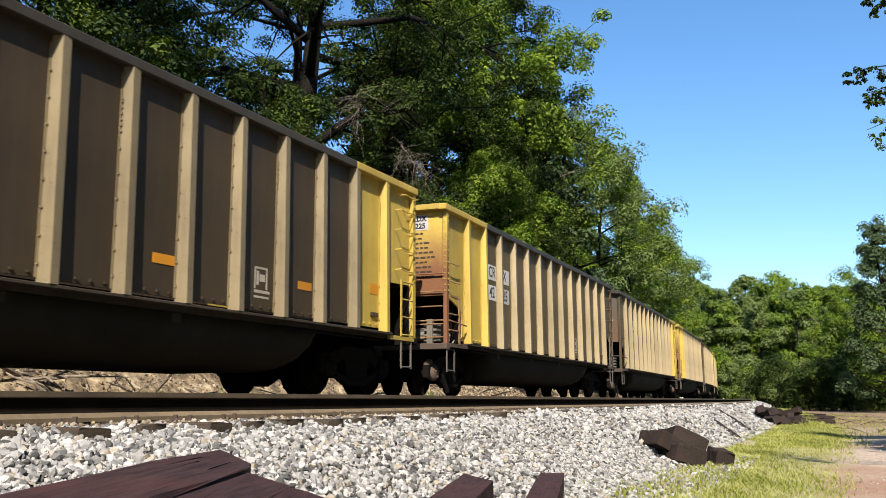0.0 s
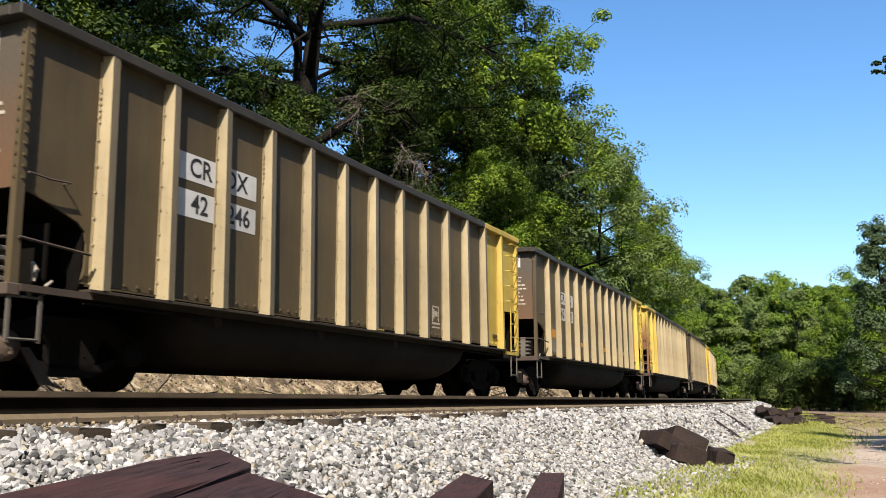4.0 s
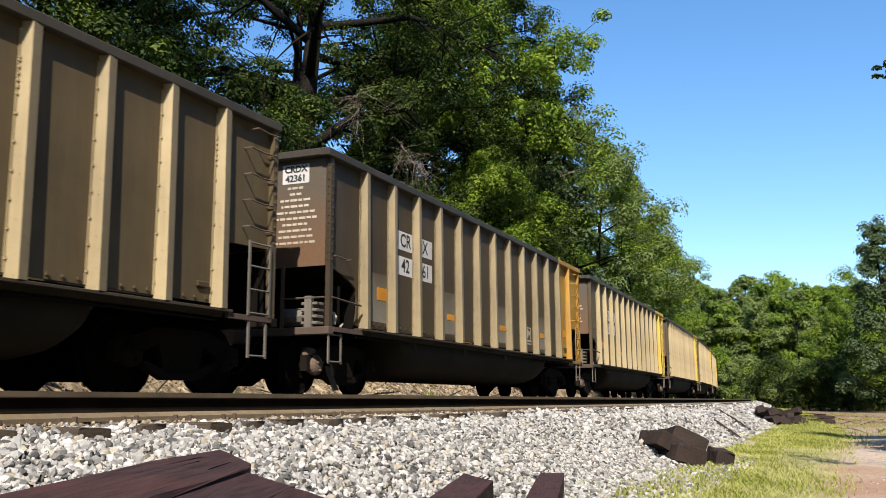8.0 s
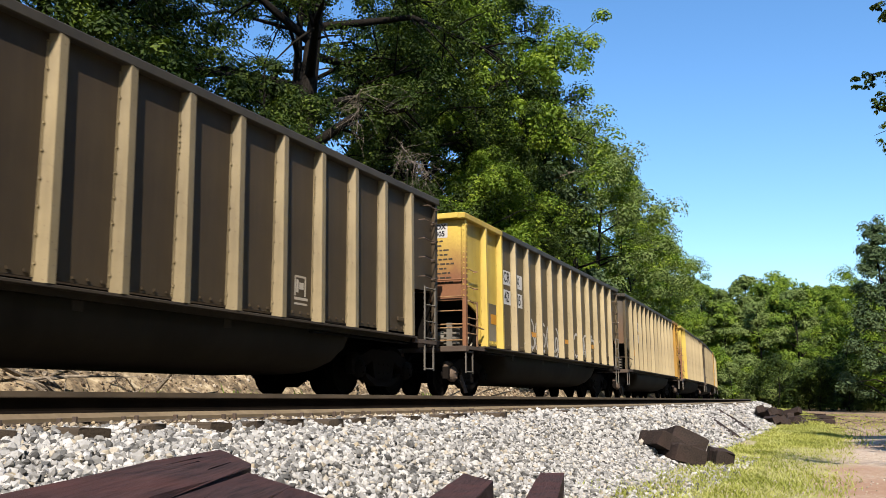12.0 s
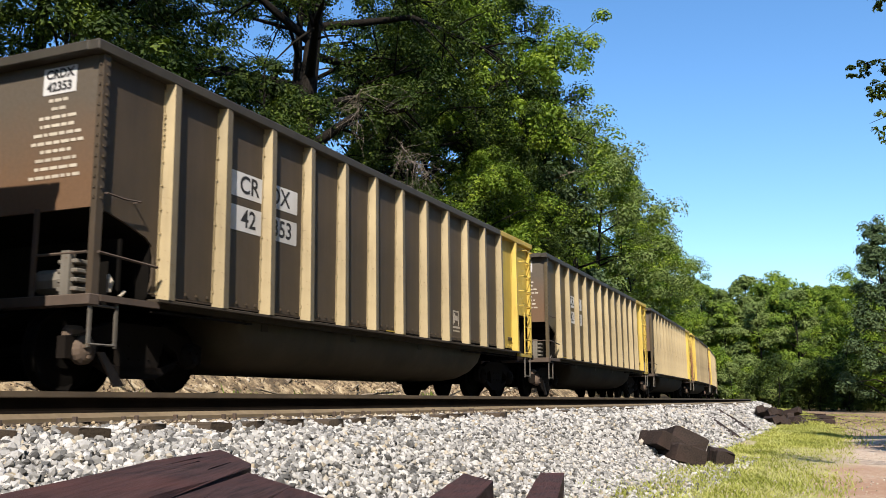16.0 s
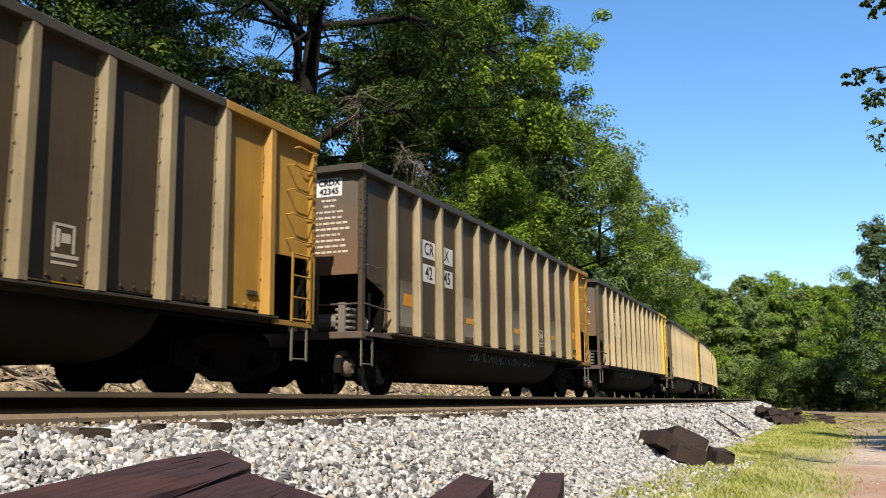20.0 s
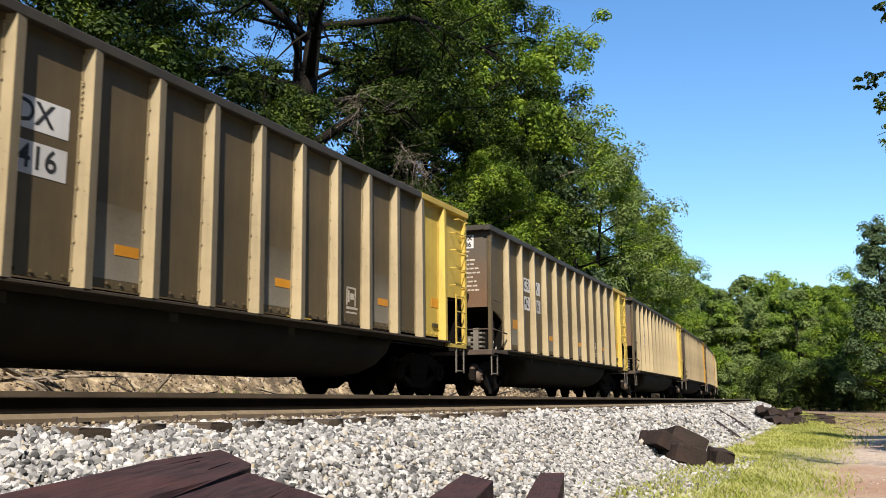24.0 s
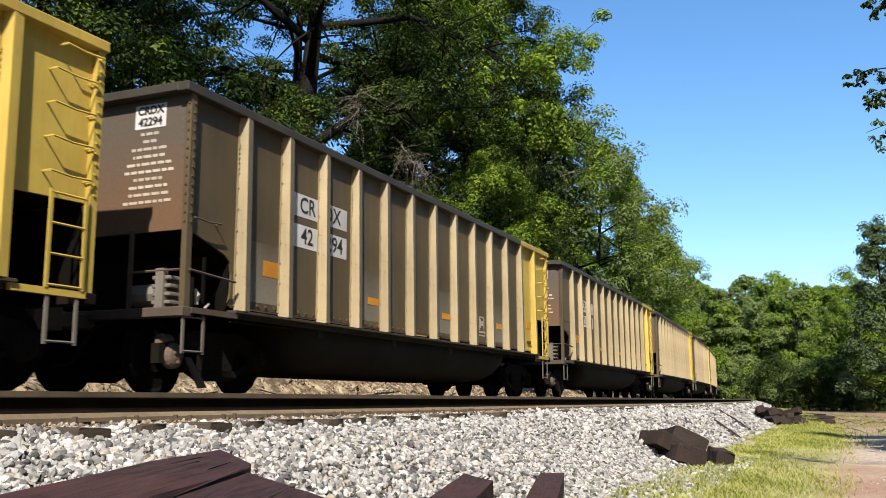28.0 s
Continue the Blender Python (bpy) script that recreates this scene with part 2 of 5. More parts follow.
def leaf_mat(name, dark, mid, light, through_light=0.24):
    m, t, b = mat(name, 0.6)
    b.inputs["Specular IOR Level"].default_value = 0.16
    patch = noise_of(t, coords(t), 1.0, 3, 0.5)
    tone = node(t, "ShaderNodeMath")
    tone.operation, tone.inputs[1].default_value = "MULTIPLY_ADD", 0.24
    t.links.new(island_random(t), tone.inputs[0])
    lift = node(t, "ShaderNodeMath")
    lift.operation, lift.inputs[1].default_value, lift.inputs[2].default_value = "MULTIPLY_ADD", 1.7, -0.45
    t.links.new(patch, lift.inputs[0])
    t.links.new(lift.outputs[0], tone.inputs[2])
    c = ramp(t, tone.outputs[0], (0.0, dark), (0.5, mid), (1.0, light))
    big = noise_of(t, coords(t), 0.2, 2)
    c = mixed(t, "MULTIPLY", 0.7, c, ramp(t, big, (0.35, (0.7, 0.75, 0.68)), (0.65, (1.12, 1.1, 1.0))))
    t.links.new(c, b.inputs["Base Color"])
    tr = t.nodes.new("ShaderNodeBsdfTranslucent")
    t.links.new(mixed(t, "MULTIPLY", 1.0, c, (1.3, 1.5, 0.5)), tr.inputs[0])
    mix = t.nodes.new("ShaderNodeMixShader")
    mix.inputs[0].default_value = through_light
    t.links.new(b.outputs[0], mix.inputs[1])
    t.links.new(tr.outputs[0], mix.inputs[2])
    t.links.new(mix.outputs[0], t.nodes["Material Output"].inputs[0])
    return m


# sunlit crowns get brighter leaf colours; LEAF_DARK is darkened to paint the wood's shade
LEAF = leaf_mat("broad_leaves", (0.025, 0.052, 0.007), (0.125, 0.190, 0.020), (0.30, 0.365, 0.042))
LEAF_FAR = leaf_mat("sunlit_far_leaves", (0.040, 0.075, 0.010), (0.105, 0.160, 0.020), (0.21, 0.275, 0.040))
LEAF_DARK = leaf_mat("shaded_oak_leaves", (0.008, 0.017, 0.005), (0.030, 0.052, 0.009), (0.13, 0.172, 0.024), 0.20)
LEAF_PALE = leaf_mat("grey_green_leaves", (0.080, 0.115, 0.032), (0.14, 0.185, 0.055), (0.23, 0.27, 0.10))
NEEDLE = leaf_mat("blue_green_sprays", (0.050, 0.078, 0.036), (0.080, 0.115, 0.052), (0.125, 0.16, 0.075))
BLADE = leaf_mat("grass_blades", (0.18, 0.20, 0.045), (0.35, 0.355, 0.10), (0.58, 0.54, 0.30), 0.35)


def bark():
    m, t, b = mat("ridged_bark", 0.95)
    g = noise_of(t, coords(t, 6, 6, 1.2), 3, 6, 0.7)
    t.links.new(ramp(t, g, (0.3, (0.006, 0.005, 0.004)), (0.7, (0.022, 0.019, 0.016))), b.inputs["Base Color"])
    b.inputs["Specular IOR Level"].default_value = 0.08
    bump(t, b, g, 0.8, 0.03)
    return m


BARK = bark()
DEAD_WOOD, _t, _b = mat("bleached_dead_wood", 0.9)
_t.links.new(ramp(_t, noise_of(_t, coords(_t, 4, 4, 1), 5, 4), (0.3, (0.12, 0.095, 0.07)), (0.7, (0.30, 0.25, 0.19))), _b.inputs["Base Color"])


# ---------- mesh helpers ----------
MESHES = {}


def part(name, mesh, material, parent=None, label="", m=None):
    """One mesh object, under a thing or a part."""
    if isinstance(mesh, bmesh.types.BMesh):
        bm, mesh = mesh, bpy.data.meshes.new(name)
        bm.to_mesh(mesh)
        bm.free()
    if not mesh.materials:
        mesh.materials.append(material)
    ob = new(name, mesh)
    ob.parent = parent
    if m is not None:
        ob.matrix_basis = m
    if label:
        ob["label"] = label
    return ob


def kept(key, build, material):
    """A mesh built once for each key and material, shared by alike parts."""
    k = (key, material.name)
    if k not in MESHES:
        bm = bmesh.new()
        build(bm)
        me = bpy.data.meshes.new(key)
        bm.to_mesh(me)
        bm.free()
        me.materials.append(material)
        MESHES[k] = me
    return MESHES[k]


def thing(name, m, label, category, group="", kind=""):
    ob = new(name)
    ob.empty_display_size = 0.3
    ob.matrix_basis = m
    return tagged(ob, label, category, group, kind)


def box(bm, x0, x1, y0, y1, z0, z1, bev=0.0):
    vs = [bm.verts.new((x, y, z)) for x in (x0, x1) for y in (y0, y1) for z in (z0, z1)]
    fs = [bm.faces.new([vs[i] for i in f]) for f in ((0, 1, 3, 2), (4, 6, 7, 5), (0, 4, 5, 1), (2, 3, 7, 6), (0, 2, 6, 4), (1, 5, 7, 3))]
    if bev:
        es = list({e for f in fs for e in f.edges})
        bmesh.ops.bevel(bm, geom=es, offset=bev, segments=1, affect="EDGES")


def prism(bm, outline, axis, a, b):
    """Extrude a closed outline of 2D points along an axis (0 x, 1 y, 2 z) from a to b."""
    def put(p, h):
        q = list(p)
        q.insert(axis, h)
        return bm.verts.new(q)
    lo, hi = [put(p, a) for p in outline], [put(p, b) for p in outline]
    n = len(outline)
    bm.faces.new(lo)
    bm.faces.new(list(reversed(hi)))
    for i in range(n):
        bm.faces.new((lo[i], hi[i], hi[(i + 1) % n], lo[(i + 1) % n]))
    bmesh.ops.recalc_face_normals(bm, faces=bm.faces[:])


def tube(bm, pts, radii, sides=8, cap=True):
    """A tube along points, with a radius for each."""
    pts = [Vector(p) for p in pts]
    if not hasattr(radii, "__len__"):
        radii = [radii] * len(pts)
    rings = []
    for i, p in enumerate(pts):
        d = (pts[min(i + 1, len(pts) - 1)] - pts[max(i - 1, 0)]).normalized()
        u = d.orthogonal().normalized() if abs(d.z) > 0.9 else d.cross(Vector((0, 0, 1))).normalized()
        v = d.cross(u)
        rings.append([bm.verts.new(p + (u * math.cos(k * 2 * math.pi / sides) + v * math.sin(k * 2 * math.pi / sides)) * radii[i]) for k in range(sides)])
    for a, b in zip(rings, rings[1:]):
        for k in range(sides):
            bm.faces.new((a[k], a[(k + 1) % sides], b[(k + 1) % sides], b[k]))
    if cap:
        bm.faces.new(list(reversed(rings[0])))
        bm.faces.new(rings[-1])


def lathe(bm, profile, axis_y=True, sides=20):
    """Turn a profile of (radius, along y) about the y axis."""
    rings = []
    for r, y in profile:
        rings.append([bm.verts.new((r * math.cos(k * 2 * math.pi / sides), y, r * math.sin(k * 2 * math.pi / sides))) for k in range(sides)])
    for a, b in zip(rings, rings[1:]):
        for k in range(sides):
            bm.faces.new((a[k], b[k], b[(k + 1) % sides], a[(k + 1) % sides]))
    bm.faces.new(rings[0])
    bm.faces.new(list(reversed(rings[-1])))
    bmesh.ops.recalc_face_normals(bm, faces=bm.faces[:])


def mesh_from_arrays(name, verts, faces, material):
    """A mesh from numpy arrays: verts (n, 3), faces (m, 3 or 4)."""
    me = bpy.data.meshes.new(name)
    k = faces.shape[1]
    me.vertices.add(len(verts))
    me.vertices.foreach_set("co", verts.astype(np.float32).ravel())
    me.loops.add(faces.size)
    me.loops.foreach_set("vertex_index", faces.astype(np.int32).ravel())
    me.polygons.add(len(faces))
    me.polygons.foreach_set("loop_start", np.arange(0, faces.size, k, dtype=np.int32))
    me.polygons.foreach_set("use_smooth", np.zeros(len(faces), dtype=bool))
    me.update(calc_edges=True)
    me.materials.append(material)
    return me


# ---------- the ground: one sheet, banked round the curve ----------
PROFILE = [(-1800, -1.0), (-600, -1.0), (-200, -1.0), (-60, -0.98), (-20, -1.0), (-8, -1.0), (-4, -1.02), (-2, -1.0), (-0.6, -1.02), (0.5, -1.03), (1.2, -0.98),
           (1.8, -0.97), (2.3, -0.95), (2.65, -0.87), (3.0, -0.70), (3.4, -0.47), (3.75, -0.335), (4.0, -0.285), (4.22, -0.232), (4.5, -0.210), (4.7, -0.208), (5.35, -0.25), (7.1, -0.28), (9.0, -0.27), (10.6, -0.29),
           (11.3, -0.45), (11.7, -0.50), (12.1, -0.30), (12.6, 0.10), (13.2, 0.55), (14.0, 0.95), (15.0, 1.2), (16.5, 1.35), (19, 1.5), (26, 1.6), (40, 2.2), (90, 3.0), (300, 3.0), (590, 3.0)]


def bed_height(lat):
    for (a, za), (b, zb) in zip(PROFILE, PROFILE[1:]):
        if a <= lat <= b:
            return za + (zb - za) * (lat - a) / (b - a)
    return -1.0


def rough_height(s, lat):
    """Height of the uneven ground beside the bed."""
    w = 0.05 if -30 < lat < 3.3 or lat > 11 else 0.0
    return bed_height(lat) + noise.noise((s * 0.35, lat * 0.6, 0)) * (w + (0.22 if 12.0 < lat < 18 else 0))


def make_ground():
    near = [i * 1.0 for i in range(-20, 60)]
    far = [60 + 1.5 ** i * 3 for i in range(16)]
    ss = sorted({-v for v in far if v < 1700} | set(near) | {v for v in far if v < 1900} | {-30, -40, -50})
    verts, faces, mats = [], [], []
    for s in ss:
        for lat, z in PROFILE:
            w = 0.05 if -30 < lat < 3.3 or lat > 11 else 0.0
            h = z + (noise.noise((s * 0.35, lat * 0.6, 0)) * (w + (0.22 if 12.0 < lat < 18 else 0)) if abs(s) < 200 else 0)
            verts.append(on_curve(s, lat, h))
    n = len(PROFILE)
    for i in range(len(ss) - 1):
        for j in range(n - 1):
            faces.append((i * n + j, i * n + j + 1, (i + 1) * n + j + 1, (i + 1) * n + j))
            mid = (PROFILE[j][0] + PROFILE[j + 1][0]) / 2
            mats.append(0 if 2.5 < mid < 4.7 else 4 if 4.7 < mid < 11.3 else 2 if 11.3 < mid < 16.5 else 3 if mid > 16.5 else 1)
    me = bpy.data.meshes.new("ground")
    me.from_pydata(verts, [], faces)
    for m in (BALLAST_BED, VERGE, BANK, LITTER, DARK_BED):
        me.materials.append(m)
    me.polygons.foreach_set("material_index", mats)
    me.polygons.foreach_set("use_smooth", [True] * len(faces))
    ob = new("ground", me)
    tagged(ob, "ballasted rail bed with grass, gravel path and dirt bank", "ground", kind="structure")


make_ground()


# ---------- rails and ties of both tracks ----------
def rail_outline():
    h = [(0.036, 0.0), (0.037, -0.034), (0.034, -0.040), (0.010, -0.050), (0.009, -0.118), (0.020, -0.134), (0.076, -0.163), (0.076, -0.185)]
    return [(-a, b) for a, b in h] + list(reversed(h))


def make_rail(lat, s0, s1):
    steps = [s0 + (s1 - s0) * i / 260 for i in range(261)]
    out = rail_outline()
    verts = [on_curve(s, lat + a, b) for s in steps for a, b in out]
    n, faces, mats = len(out), [], []
    for i in range(260):
        for k in range(n):
            faces.append((i * n + k, i * n + (k + 1) % n, (i + 1) * n + (k + 1) % n, (i + 1) * n + k))
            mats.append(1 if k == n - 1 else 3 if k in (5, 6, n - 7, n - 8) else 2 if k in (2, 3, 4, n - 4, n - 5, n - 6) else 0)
    faces += [tuple(range(n)), tuple(reversed(range(260 * n, 261 * n)))]
    mats += [0, 0]
    me = bpy.data.meshes.new("rail")
    me.from_pydata(verts, [], faces)
    me.materials.append(RAIL)
    me.materials.append(RAILHEAD)
    me.materials.append(RAILWEB)
    me.materials.append(FOOT)
    me.polygons.foreach_set("material_index", mats)
    bm = bmesh.new()
    bm.from_mesh(me)
    bmesh.ops.recalc_face_normals(bm, faces=bm.faces[:])
    bm.to_mesh(me)
    bm.free()
    return tagged(new("rail", me), "rusty brown steel rail with a worn head", "rail", "rails of the two tracks", "structure")


for track in (NEAR_TRACK, FAR_TRACK):
    for side in (-0.753, 0.753):
        make_rail(track + side, -70, 520)


def tie_mesh(bm, length=2.6, wide=0.23, high=0.18, seed=0, rough=0.012, edge=0.14):
    """A worn wooden tie along x, with cut ends, rounded and splintered edges."""
    rnd = random.Random(seed)
    nx = 9
    rings = []
    for i in range(nx):
        x = -length / 2 + length * i / (nx - 1)
        ring = []
        for y, z in ((-1, 0), (-1, 1 - edge), (-1 + edge, 1), (0.2, 1), (1 - edge, 1), (1, 1 - edge), (1, 0), (0, 0)):
            ring.append(bm.verts.new((x + (rnd.uniform(-0.02, 0.02) if i in (0, nx - 1) else 0), y * wide / 2 + rnd.uniform(-rough, rough) * 0.6, z * high + (rnd.uniform(-rough, rough) * 0.6 if z > 0 else 0))))
        rings.append(ring)
    for a, b in zip(rings, rings[1:]):
        for k in range(8):
            bm.faces.new((a[k], b[k], b[(k + 1) % 8], a[(k + 1) % 8]))
    bm.faces.new(rings[0])
    bm.faces.new(list(reversed(rings[-1])))
    bmesh.ops.recalc_face_normals(bm, faces=bm.faces[:])


def make_track_ties():
    rnd = random.Random(4)
    shapes = [kept("tie_%d" % k, lambda bm, k=k: tie_mesh(bm, seed=k, edge=0.06), TRACK_TIE) for k in range(5)]
    for track, s_end in ((NEAR_TRACK, 60), (FAR_TRACK, 40)):
        s = -8.0
        while s < s_end:
            ob = new("crosstie", rnd.choice(shapes))
            ob.matrix_basis = curve_pose(s, track + rnd.uniform(-0.06, 0.14), -0.375 + rnd.uniform(-0.012, 0.0), rz=90 + rnd.uniform(-2.5, 2.5))
            tagged(ob, "weathered wooden crosstie bedded in pale ballast", "railroad tie", "crossties under the rails", "structure")
            s += 0.535 + rnd.uniform(-0.05, 0.05)


make_track_ties()


def make_spikes():
    """Spike heads and tie plates along the near rail's foot, too small to pick apart."""
    rnd = random.Random(8)
    bm = bmesh.new()
    s = 1.0
    while s < 14:
        for ds in (-0.06, 0.06):
            p = curve_pose(s + ds + rnd.uniform(-0.02, 0.02), NEAR_TRACK - 0.753 - 0.095, -0.185, rz=rnd.uniform(-20, 20))
            b2 = bmesh.new()
            box(b2, -0.011, 0.011, -0.014, 0.02, -0.02, 0.022 + rnd.uniform(0, 0.014), 0.004)
            me = bpy.data.meshes.new("x")
            b2.to_mesh(me)
            b2.free()
            me.transform(p)
            bm.from_mesh(me)
            bpy.data.meshes.remove(me)
        s += 0.535
    ob = part("rail_spikes", bm, CAST)
    tagged(ob, "rusty spike heads along the foot of the rail", "rail spikes", kind="stuff")


make_spikes()


# ---------- coal gondolas ----------
LONG, PITCH = 14.66, 16.18            # body length, and coupler to coupler
HALF, SKIN = 1.60, 1.45               # half width over the ribs, and to the side sheets
Z_SILL, Z_SIDE, Z_TOP = 1.00, 1.12, 3.80
RIBS = [1.16 + 1.03 * i for i in range(13)]
MID = LONG / 2


def rib_shape(sign, bolted=False):
    def build(bm):
        h = HALF - SKIN
        o = [(-0.095, 0), (-0.050, -h), (0.072, -h + 0.014), (0.085, 0)]
        lo = [bm.verts.new((x, sign * -(SKIN - 0.002) + sign * y, 1.06)) for x, y in o]
        hi = [bm.verts.new((x, sign * -(SKIN - 0.002) + sign * y * 0.76, 3.69)) for x, y in o]
        bm.faces.new(lo)
        bm.faces.new(hi)
        for i in range(4):
            # faces turned less to the sun take the darker second paint
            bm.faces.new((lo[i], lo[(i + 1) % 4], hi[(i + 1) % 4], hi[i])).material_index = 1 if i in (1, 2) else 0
        bmesh.ops.recalc_face_normals(bm, faces=bm.faces[:])
        # riveted flange on the trailing edge
        box(bm, -0.120, -0.085, *sorted((sign * -(SKIN - 0.002), sign * -(SKIN + 0.008))), 1.12, 3.60)
        for z in [1.25 + 0.29 * k for k in range(9)] + ([2.90 + 0.07 * k for k in range(6)] if bolted else []):
            box(bm, -0.114, -0.092, *sorted((sign * -(SKIN + 0.006), sign * -(SKIN + 0.024))), z, z + 0.022)
    return build


def panel_shape(x0, x1, sign, cut):
    """A side sheet of one bay; the end bays are cut back over the trucks."""
    def build(bm):
        if cut == 0:
            o = [(x0, Z_SIDE), (x1, Z_SIDE), (x1, 3.68), (x0, 3.68)]
        else:
            e = [(0.0, 1.97), (0.22, 1.95), (0.55, 1.86), (0.85, 1.76), (0.95, 1.68), (0.99, 1.55), (0.98, 1.30), (0.94, Z_SIDE)] if cut < 0 else [(0.0, 1.98), (1.02, 1.95), (1.08, 1.92), (1.09, Z_SIDE)]
            if cut < 0:
                o = [(x1, 3.68), (x0, 3.68)] + e + [(x1, Z_SIDE)]
            else:
                o = [(x0, 3.68), (x1, 3.68)] + [(LONG - a, b) for a, b in e] + [(x0, Z_SIDE)]
        prism(bm, o, 1, *sorted((sign * -SKIN, sign * -(SKIN - 0.03))))
        for k in range(4 if cut == 0 else 0):
            x = x0 + (x1 - x0) * (0.2 + 0.2 * k)
            box(bm, x - 0.016, x + 0.016, *sorted((sign * -SKIN, sign * -(SKIN + 0.022))), Z_SIDE + 0.04, Z_SIDE + 0.072)
    return build


def sill_shape(bm, y0, y1):
    box(bm, 0.95, LONG - 0.95, y0, y1, 1.02, 1.058, 0.006)
    y2 = y0 + 0.12 if y0 < 0 else y0
    box(bm, 1.0, LONG - 1.0, y2, y2 + 0.06, 0.96, 1.02)


def grab(bm, x0, x1, y, z, out):
    """A bent grab iron that stands off the sheet."""
    tube(bm, [(x0, y, z), (x0, y - out, z + 0.005), ((x0 + x1) / 2, y - out, z - 0.012), (x1, y - out, z + 0.005), (x1, y, z)], 0.012, 5)


def step_ladder(bm, x0, x1, y, z0, z1, n):
    for x in (x0, x1):
        box(bm, x - 0.020, x + 0.020, y - 0.010, y + 0.010, z0, z1)
    for k in range(n):
        z = z0 + 0.03 + (z1 - z0 - 0.06) * k / max(1, n - 1)
        tube(bm, [(x0, y, z), (x1, y, z)], 0.014, 5)


def tub_shape(bm):
    """The long rounded belly between the trucks."""
    prof = [(1.02, 1.40), (0.80, 1.40), (0.60, 1.34), (0.45, 1.20), (0.35, 0.98), (0.31, 0.70)]
    ring = [(-y, z) for z, y in prof] + [(y, z) for z, y in reversed(prof)]
    stations = [(2.72, 0.0), (2.74, 0.40), (2.82, 0.70), (2.98, 0.88), (3.22, 0.97), (3.55, 1.0), (10.75, 1.0), (11.08, 0.97), (11.32, 0.88), (11.48, 0.70), (11.56, 0.40), (11.58, 0.0)]
    rows = []
    for x, k in stations:
        rows.append([bm.verts.new((x, y, 1.03 - (1.03 - z) * max(k, 0.04))) for y, z in ring])
    n = len(ring)
    for a, b in zip(rows, rows[1:]):
        for i in range(n - 1):
            f = bm.faces.new((a[i], b[i], b[i + 1], a[i + 1]))
            f.smooth = True
        bm.faces.new((a[0], a[n - 1], b[n - 1], b[0]))
    bm.faces.new(rows[0])
    bm.faces.new(list(reversed(rows[-1])))
    bmesh.ops.recalc_face_normals(bm, faces=bm.faces[:])


def wheelset_shape(bm):
    lathe(bm, [(0.09, -1.05), (0.09, -0.80), (0.20, -0.80), (0.22, -0.77), (0.40, -0.77), (0.445, -0.805), (0.457, -0.80), (0.460, -0.70), (0.490, -0.69), (0.488, -0.665),
               (0.42, -0.665), (0.38, -0.70), (0.22, -0.70), (0.18, -0.66), (0.085, -0.64), (0.085, 0.64), (0.18, 0.66), (0.22, 0.70), (0.38, 0.70), (0.42, 0.665),
               (0.488, 0.665), (0.490, 0.69), (0.460, 0.70), (0.457, 0.80), (0.445, 0.805), (0.40, 0.77), (0.22, 0.77), (0.20, 0.80), (0.09, 0.80), (0.09, 1.05)], sides=16)


def side_frame_shape(sign):
    def build(bm):
        y0, y1 = sorted((sign * -0.94, sign * -1.06))
        prism(bm, [(-1.15, 0.36), (-1.15, 0.60), (-0.95, 0.64), (-0.45, 0.80), (0.45, 0.80), (0.95, 0.64), (1.15, 0.60), (1.15, 0.36), (0.72, 0.36), (0.66, 0.50), (0.42, 0.60), (0.30, 0.24),
                   (-0.30, 0.24), (-0.42, 0.60), (-0.66, 0.50), (-0.72, 0.36)], 1, y0, y1)
        prism(bm, [(-0.70, 0.40), (-0.62, 0.30), (-0.30, 0.16), (0.30, 0.16), (0.62, 0.30), (0.70, 0.40), (0.36, 0.30), (-0.36, 0.30)], 1, y0, y1)
    return build


def bearing_shape(sign):
    def build(bm):
        lathe(bm, [(0.05, sign * -1.15), (0.07, sign * -1.14), (0.12, sign * -1.125), (0.16, sign * -1.09), (0.165, sign * -1.02), (0.14, sign * -0.98), (0.09, sign * -0.90)], sides=16)
        # adapter and cap screws
        box(bm, -0.21, 0.06, *sorted((sign * -1.06, sign * -0.90)), 0.10, 0.27, 0.05)
        for k in range(3):
            cx, cz = 0.075 * math.cos(k * 2.09 + 0.5), 0.075 * math.sin(k * 2.09 + 0.5)
            box(bm, cx - 0.018, cx + 0.018, *sorted((sign * -1.165, sign * -1.11)), cz - 0.018, cz + 0.018)
    return build


def spring_shape(bm):
    for dx in (-0.17, 0.0, 0.17):
        pts = [(dx + 0.065 * math.cos(k * 0.9), 0.065 * math.sin(k * 0.9), 0.25 + k * 0.0115) for k in range(0, 28, 2)]
        tube(bm, pts, 0.018, 4)


def coupler_shape(bm):
    box(bm, -0.78, 0.05, -0.10, 0.10, 0.78, 0.98, 0.02)
    prism(bm, [(-0.78, -0.12), (-0.98, -0.16), (-1.02, -0.05), (-0.90, 0.0), (-0.98, 0.10), (-0.90, 0.18), (-0.72, 0.12)], 2, 0.74, 1.02)


def hose_shape(bm):
    tube(bm, [(0.0, -0.35, 0.84), (-0.25, -0.36, 0.78), (-0.42, -0.34, 0.50), (-0.55, -0.30, 0.32), (-0.74, -0.22, 0.30)], 0.03, 6)


